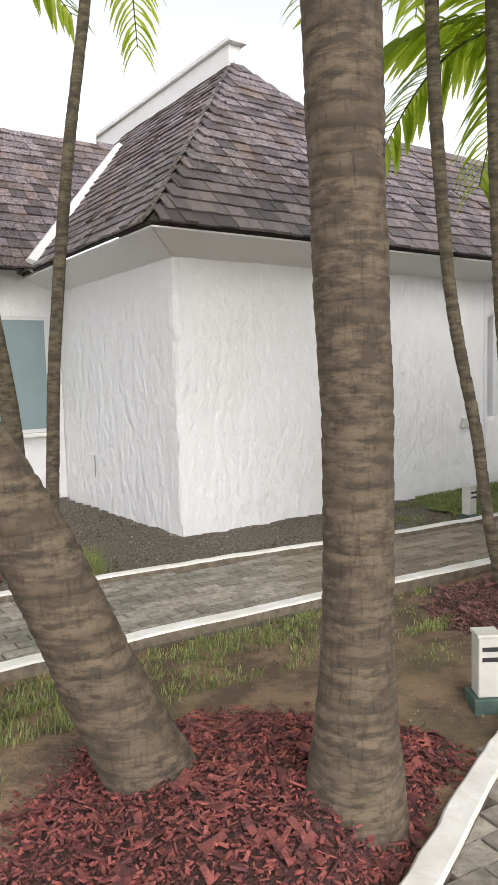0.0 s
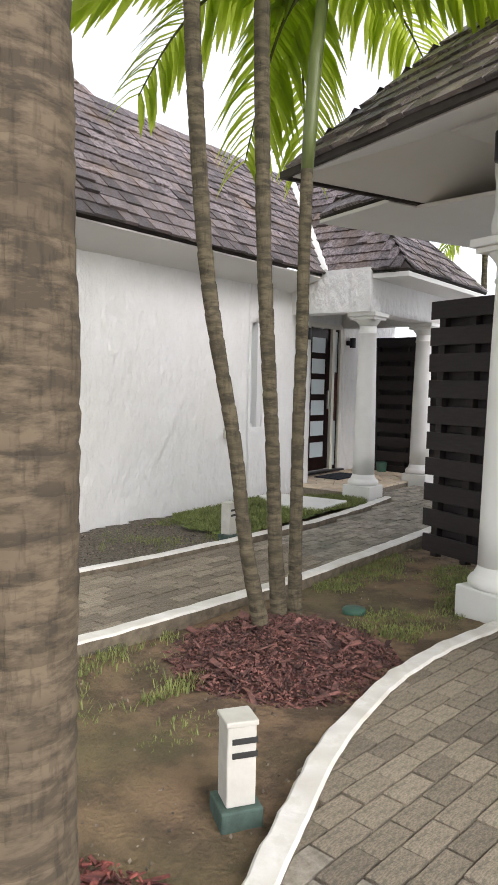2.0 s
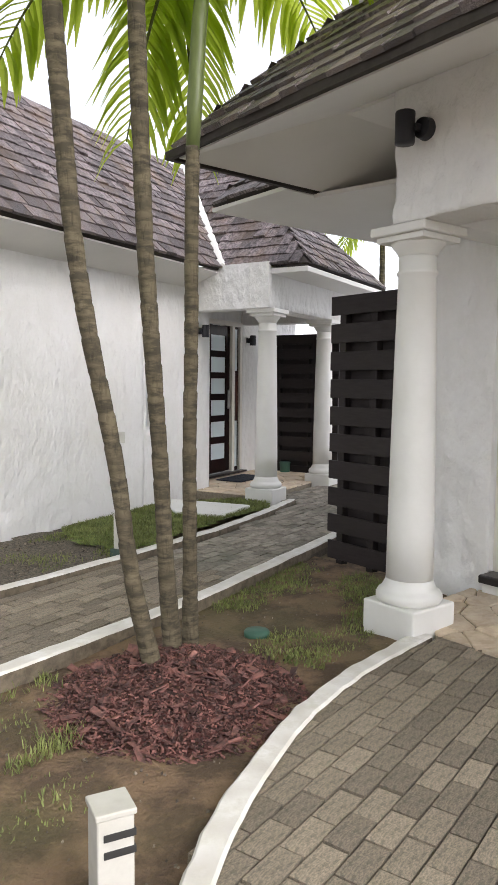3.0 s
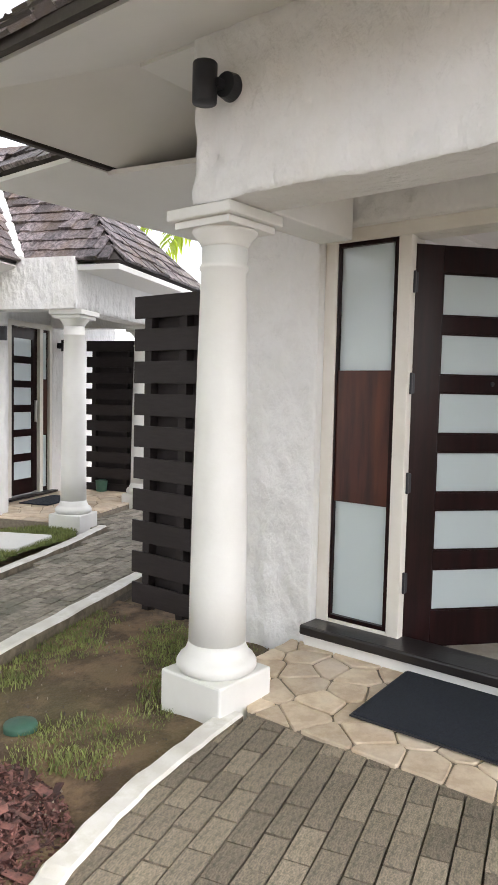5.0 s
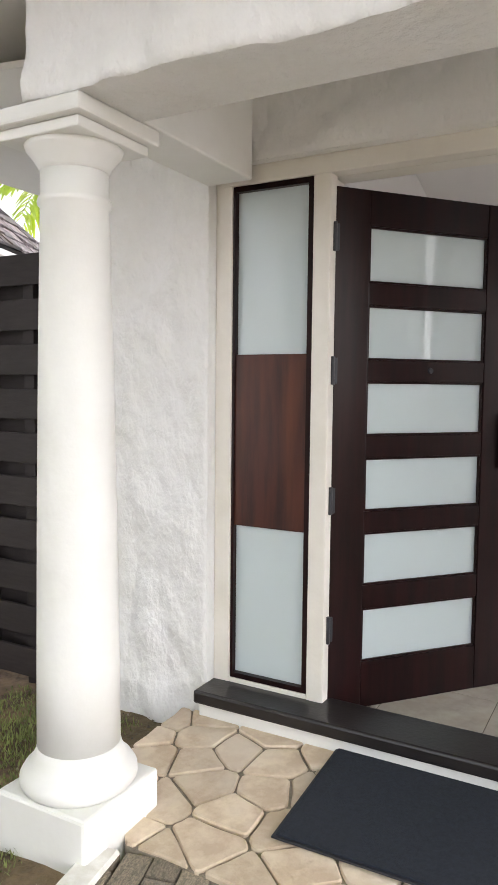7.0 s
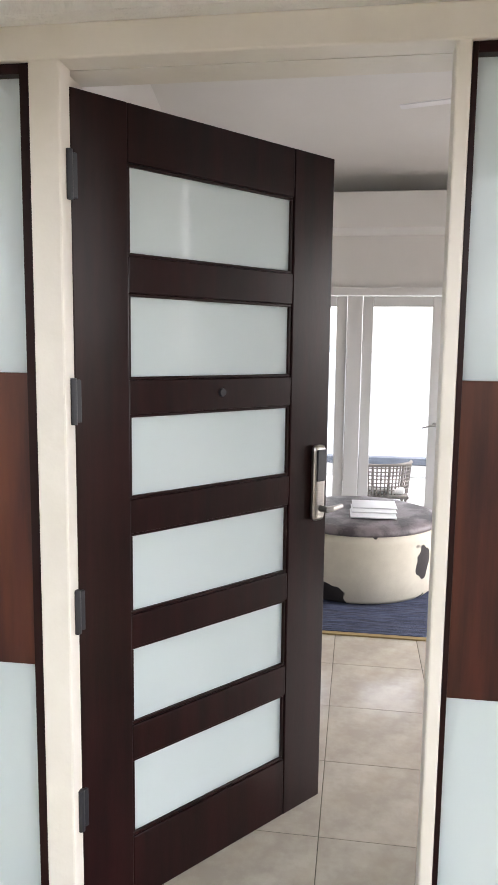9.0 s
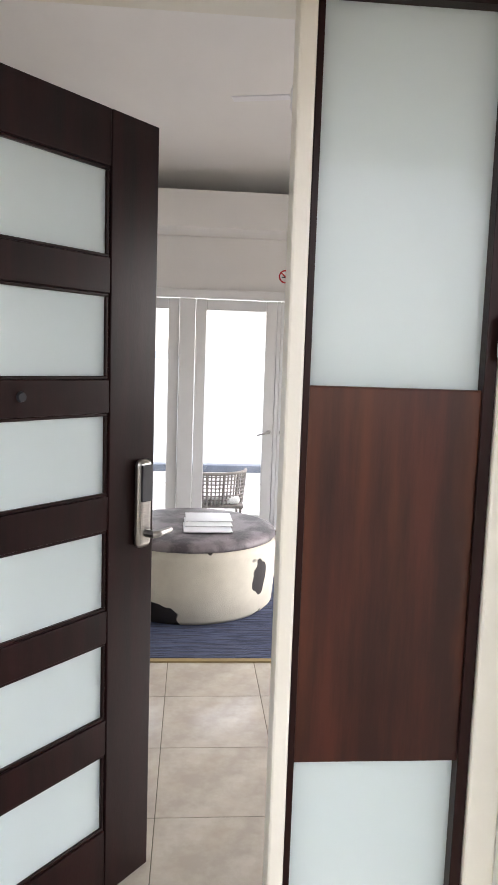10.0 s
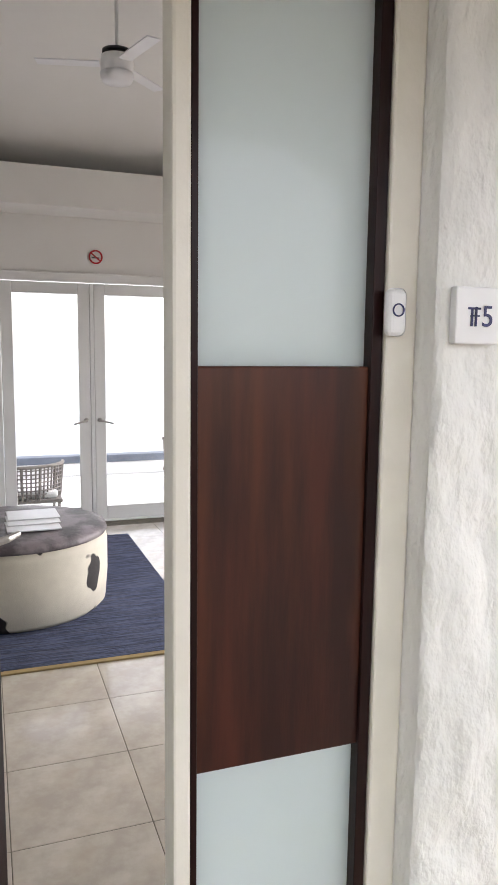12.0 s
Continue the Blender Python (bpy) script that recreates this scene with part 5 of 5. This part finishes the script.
palm([(11.1, 10.1, -0.09), (11.12, 10.1, 2.0), (11.1, 10.1, 4.5)], 0.06, 0.05, 0.15, "far palm with yellow green fronds behind the neighbouring porch", BARK_THIN,
     [((11.1, 10.1, 4.5), a, ti, 1.6, 0.85, 0.5, 28) for a, ti in ((20, 20), (75, 10), (120, 25), (165, 10), (200, 5), (235, 15), (280, 10), (325, 25))], groove=0.002, seg=14)

# ---- bollards and small garden things ----
def bollard(m, label, size=0.108, height=0.35):
    b = thing("bollard_light", m, label, "bollard light", "garden bollard lights")
    part("concrete_base", B(-size * 0.72, -size * 0.72, -0.12, size * 0.72, size * 0.72, 0.06, 0.008), BOLLARD_BASE, b, "greenish concrete base")
    part("body", B(-size / 2, -size / 2, 0.061, size / 2, size / 2, height, 0.006), BOLLARD, b)
    part("cap", B(-size / 2 - 0.006, -size / 2 - 0.006, height, size / 2 + 0.006, size / 2 + 0.006, height + 0.02, 0.005), BOLLARD, b)
    for z in (height - 0.05, height - 0.1):
        part("louvre", B(-size * 0.33, -size / 2 - 0.004, z - 0.013, size / 2 + 0.004, size * 0.1, z + 0.008, 0.002), DARKSLOT, b, "dark light slot")
    return b


bo = bollard(pose(1.825, 2.83, -0.05, 0, 0, -12), "square grey bollard light on a green concrete base")
copy_thing(bo, pose(3.95, 6.72, -0.03, 0, 0, 22))
disc = tagged(placed(part("valve_cover", lathe([(0.075, -0.06), (0.08, 0.0), (0.075, 0.012), (0.03, 0.018)], 24), GREENCAP, None, "", True), pose(3.64, 4.42, -0.02)), "round green plastic valve cover in the soil", "valve cover")
pot = tagged(placed(part("green_bucket", lathe([(0.08, 0), (0.09, 0.15), (0.095, 0.16), (0.08, 0.165)], 20), GREENCAP), HM @ pose(8.4, -0.1, 0.052)), "small dark green tub on the neighbouring porch", "tub")


# ---- loose ground cover ----
def chips(name, centre, radius, height, count, seed, label, material=MULCH, small=1.0):
    r = random.Random(seed)
    cx, cy = centre
    def mound(x, y):
        d = min(1, math.hypot(x - cx, y - cy) / radius)
        edge = line_y(KERB_LINE, x)
        fall = 1.0 if edge is None else min(1.0, max(-0.3, (y - edge - 0.2) / 0.3))
        return height * (1 - d * d) ** 1.3 * fall
    verts, faces = [], []
    n, rings = 36, 9
    bm = bmesh.new()
    rows = []
    for k in range(rings + 1):
        rr = radius * k / rings
        rows.append([bm.verts.new((cx + rr * math.cos(2 * math.pi * i / n), cy + rr * math.sin(2 * math.pi * i / n), -0.06 + mound(cx + rr * math.cos(2 * math.pi * i / n), cy + rr * math.sin(2 * math.pi * i / n)) + 0.012 * noise.noise(Vector((rr * 8, i, seed))))) for i in range(n)] if k else [bm.verts.new((cx, cy, -0.06 + height))])
    for i in range(n):
        bm.faces.new((rows[0][0], rows[1][i], rows[1][(i + 1) % n]))
    for a, b in zip(rows[1:], rows[2:]):
        for i in range(n):
            bm.faces.new((a[i], b[i], b[(i + 1) % n], a[(i + 1) % n]))
    base = structure(name, bm, MULCH_BASE, label, True)
    for k in range(count):
        rr, a = radius * math.sqrt(r.random()) * 1.05, r.uniform(0, 2 * math.pi)
        x, y = cx + rr * math.cos(a), cy + rr * math.sin(a)
        ky2 = line_y(KERB_LINE, x)
        if ky2 is not None and y < ky2 + 0.17:
            continue
        big = r.random() < 0.04
        L = r.uniform(0.05, 0.12) if big else r.uniform(0.01, 0.034) * small
        W, H = L * r.uniform(0.2, 0.5), r.uniform(0.003, 0.009)
        M = Matrix.Translation((x, y, -0.055 + mound(x, y) + r.uniform(0.0, 0.02))) @ Euler((r.uniform(-0.6, 0.6), r.uniform(-0.6, 0.6), r.uniform(0, 6.3))).to_matrix().to_4x4()
        b = len(verts)
        for px, py, pz in ((-1, -1, -1), (1, -0.7, -1), (1, 0.7, -1), (-1, 1, -1), (-1, -1, 1), (1, -0.7, 1), (1, 0.7, 1), (-1, 1, 1)):
            verts.append(M @ Vector((px * L / 2, py * W / 2, pz * H / 2)))
        for f in ((4, 5, 6, 7), (0, 1, 5, 4), (1, 2, 6, 5), (2, 3, 7, 6), (3, 0, 4, 7), (3, 2, 1, 0)):
            faces.append([b + i for i in f])
    raw("mulch_chips", verts, faces, material, base, "stuff", "red dyed bark chips")


chips("mulch_mound", (0.55, 2.1), 1.0, 0.19, 11000, 3, "mound of red bark mulch round the palms")
chips("mulch_mound_trio", (2.8, 4.0), 0.62, 0.19, 7500, 4, "mound of brown red bark mulch round three slim palms", MULCH_BROWN, 0.8)
chips("mulch_mound_far", (-0.5, 6.2), 0.5, 0.06, 700, 5, "red bark mulch round the slim palms")


def grass(name, poly, count, seed, label, height=0.06, dens=0.0, zbase=-0.05, material=None, thr=0.0):
    r = random.Random(seed)
    xs, ys = [p[0] for p in poly], [p[1] for p in poly]
    verts, faces = [], []
    for k in range(count):
        x, y = r.uniform(min(xs), max(xs)), r.uniform(min(ys), max(ys))
        if not inside((x, y), poly) or noise.noise(Vector((x * 1.6, y * 1.6, seed))) + r.uniform(-0.15, 0.15) < thr:
            continue
        for j in range(3):
            a, L = r.uniform(0, 6.3), height * r.uniform(0.5, 1.4)
            dx, dy = math.cos(a), math.sin(a)
            lean = r.uniform(0.2, 0.9) * L
            w = 0.0025
            ox, oy = x + r.uniform(-0.02, 0.02), y + r.uniform(-0.02, 0.02)
            b = len(verts)
            verts.extend([(ox - dy * w, oy + dx * w, zbase), (ox + dy * w, oy - dx * w, zbase), (ox + dx * lean * 0.5 + dy * w, oy + dy * lean * 0.5 - dx * w, zbase + L * 0.6), (ox + dx * lean * 0.5 - dy * w, oy + dy * lean * 0.5 + dx * w, zbase + L * 0.6), (ox + dx * lean, oy + dy * lean, zbase + L)])
            faces.extend([[b, b + 1, b + 2, b + 3], [b + 3, b + 2, b + 4]])
    return raw(name, verts, faces, material or GRASS, None, "stuff", label)


def strip(line, x0, x1, w0, w1):
    pts = [p for p in line if x0 <= p.x <= x1]
    return [(p.x, p.y + w0) for p in pts] + [(p.x, p.y + w1) for p in reversed(pts)]


grass("grass_kerb_strip", strip(NEAR_LINE, -3, 2.4, -0.75, -0.02), 20000, 11, "thin green grass along the path kerb", 0.042, thr=-0.12)
grass("grass_left_patch", [(-2.5, 1.5), (-0.5, 1.8), (-0.3, 3.3), (-0.9, 3.7), (-3, 2.8)], 16000, 12, "grass tufts on the soil", 0.045, thr=0.0)
grass("grass_by_fence", [(3.2, 4.9), (5.25, 5.7), (5.25, 4.2), (4.7, 4.1), (3.6, 3.8), (3.3, 4.3)], 9000, 13, "thin grass on damp soil by the fence", 0.03, thr=0.02)
grass("grass_bed_middle", [(0.9, 2.2), (2.6, 3.5), (2.2, 4.3), (0.6, 3.9), (0.3, 3.2)], 6000, 14, "sparse grass tufts on bare soil", 0.022, thr=0.28)
grass("grass_lawn", LAWN_BED, 14000, 15, "dense bright green lawn grass", 0.035, zbase=0.0, thr=-0.9)
grass("grass_gravel_edge", [(2.6, 6.3), (4.1, 6.8), (3.9, 7.9), (2.8, 7.4)], 3500, 16, "weeds on the gravel strip", 0.03, zbase=-0.03, thr=0.1)
grass("grass_villa_palms", [(-0.6, 5.4), (0.4, 5.7), (0.3, 6.4), (-0.7, 6.3)], 1500, 17, "tufts of weeds round the slim palms", 0.14, thr=0.0)


def pebbles(name, poly, count, seed, zbase, label, smax=0.02, material=None):
    r = random.Random(seed)
    xs, ys = [p[0] for p in poly], [p[1] for p in poly]
    verts, faces = [], []
    for k in range(count):
        x, y = r.uniform(min(xs), max(xs)), r.uniform(min(ys), max(ys))
        if not inside((x, y), poly):
            continue
        s = r.uniform(0.3, 1.0) * smax
        b = len(verts)
        q = Euler((r.uniform(0, 6), r.uniform(0, 6), r.uniform(0, 6))).to_matrix()
        for v in ((1, 0, 0), (-1, 0, 0), (0, 0.8, 0), (0, -0.8, 0), (0, 0, 0.6), (0, 0, -0.6)):
            verts.append(Vector((x, y, zbase + s * 0.2)) + q @ Vector(v) * s)
        for f in ((0, 2, 4), (2, 1, 4), (1, 3, 4), (3, 0, 4), (2, 0, 5), (1, 2, 5), (3, 1, 5), (0, 3, 5)):
            faces.append([b + i for i in f])
    raw(name, verts, faces, material or STONEBIT, None, "stuff", label)


STONEBIT = mat("small_stones", (0.25, 0.21, 0.16), (0.1, 0.08, 0.06), 0.9, 8, 0.8, island=0.6)
pebbles("soil_crumbs", BED, 9000, 21, -0.04, "small stones and crumbs on the soil", 0.012)
pebbles("gravel_stones", [(-3, 4.6), (0, 5.5), (4.1, 6.75), (4.0, 8.0), (0.9, 6.9), (-0.4, 10.0), (-3, 10)], 9000, 22, -0.03, "loose gravel stones by the house", 0.016)

# ---- floor and paving pieces ----
tile_me = None
for i in range(12):
    for k in range(11):
        x, y = 5.52 + i * 0.465 - 0.055, -0.35 + k * 0.465 - 0.2
        if tile_me is None:
            bm = B(0.0015, 0.0015, 0, 0.4635, 0.4635, 0.006, 0.0012, None, 1)
            tile_me = bpy.data.meshes.new("floor_tile")
            bm.to_mesh(tile_me)
            bm.free()
            tile_me.materials.append(TILE)
        if x + 0.465 > 10.8:
            continue
        ob = new("floor_tile", tile_me)
        ob.parent = in_floor
        ob.matrix_basis = Matrix.Translation((x + 0.03, y + 0.03, 0.1195))

court_poly = [(p.x, p.y) for p in KERB_LINE] + [(4.5, 3.66), (4.5, -3.0)]



def on_court(x, y):
    if x > 4.5 or y < -3:
        return False
    return inside((x, y), court_poly) or min(math.hypot(p.x - x, p.y - y) for p in KERB_LINE) < 0.05


pave(courtyard, on_court, lambda x, y: x > 1.9 and y > 1.6, 16, -3.5, 6, -4, 4.5, 0.208, 0.106)


def on_path(x, y):
    a, b = line_y(NEAR_LINE, x), line_y(FAR_LINE, x)
    if a is None:
        return False
    if b is None:
        s, d = (x - 0.9) * 0.927 + (y - 6.95) * 0.375, -(x - 0.9) * 0.375 + (y - 6.95) * 0.927
        return a + 0.13 < y and d < -1.06 and x < 11
    return a + 0.15 < y < b - 0.03
pave(footpath, on_path, lambda x, y: 1.5 < x < 4.2, 20.5, -5, 13, -1, 9)
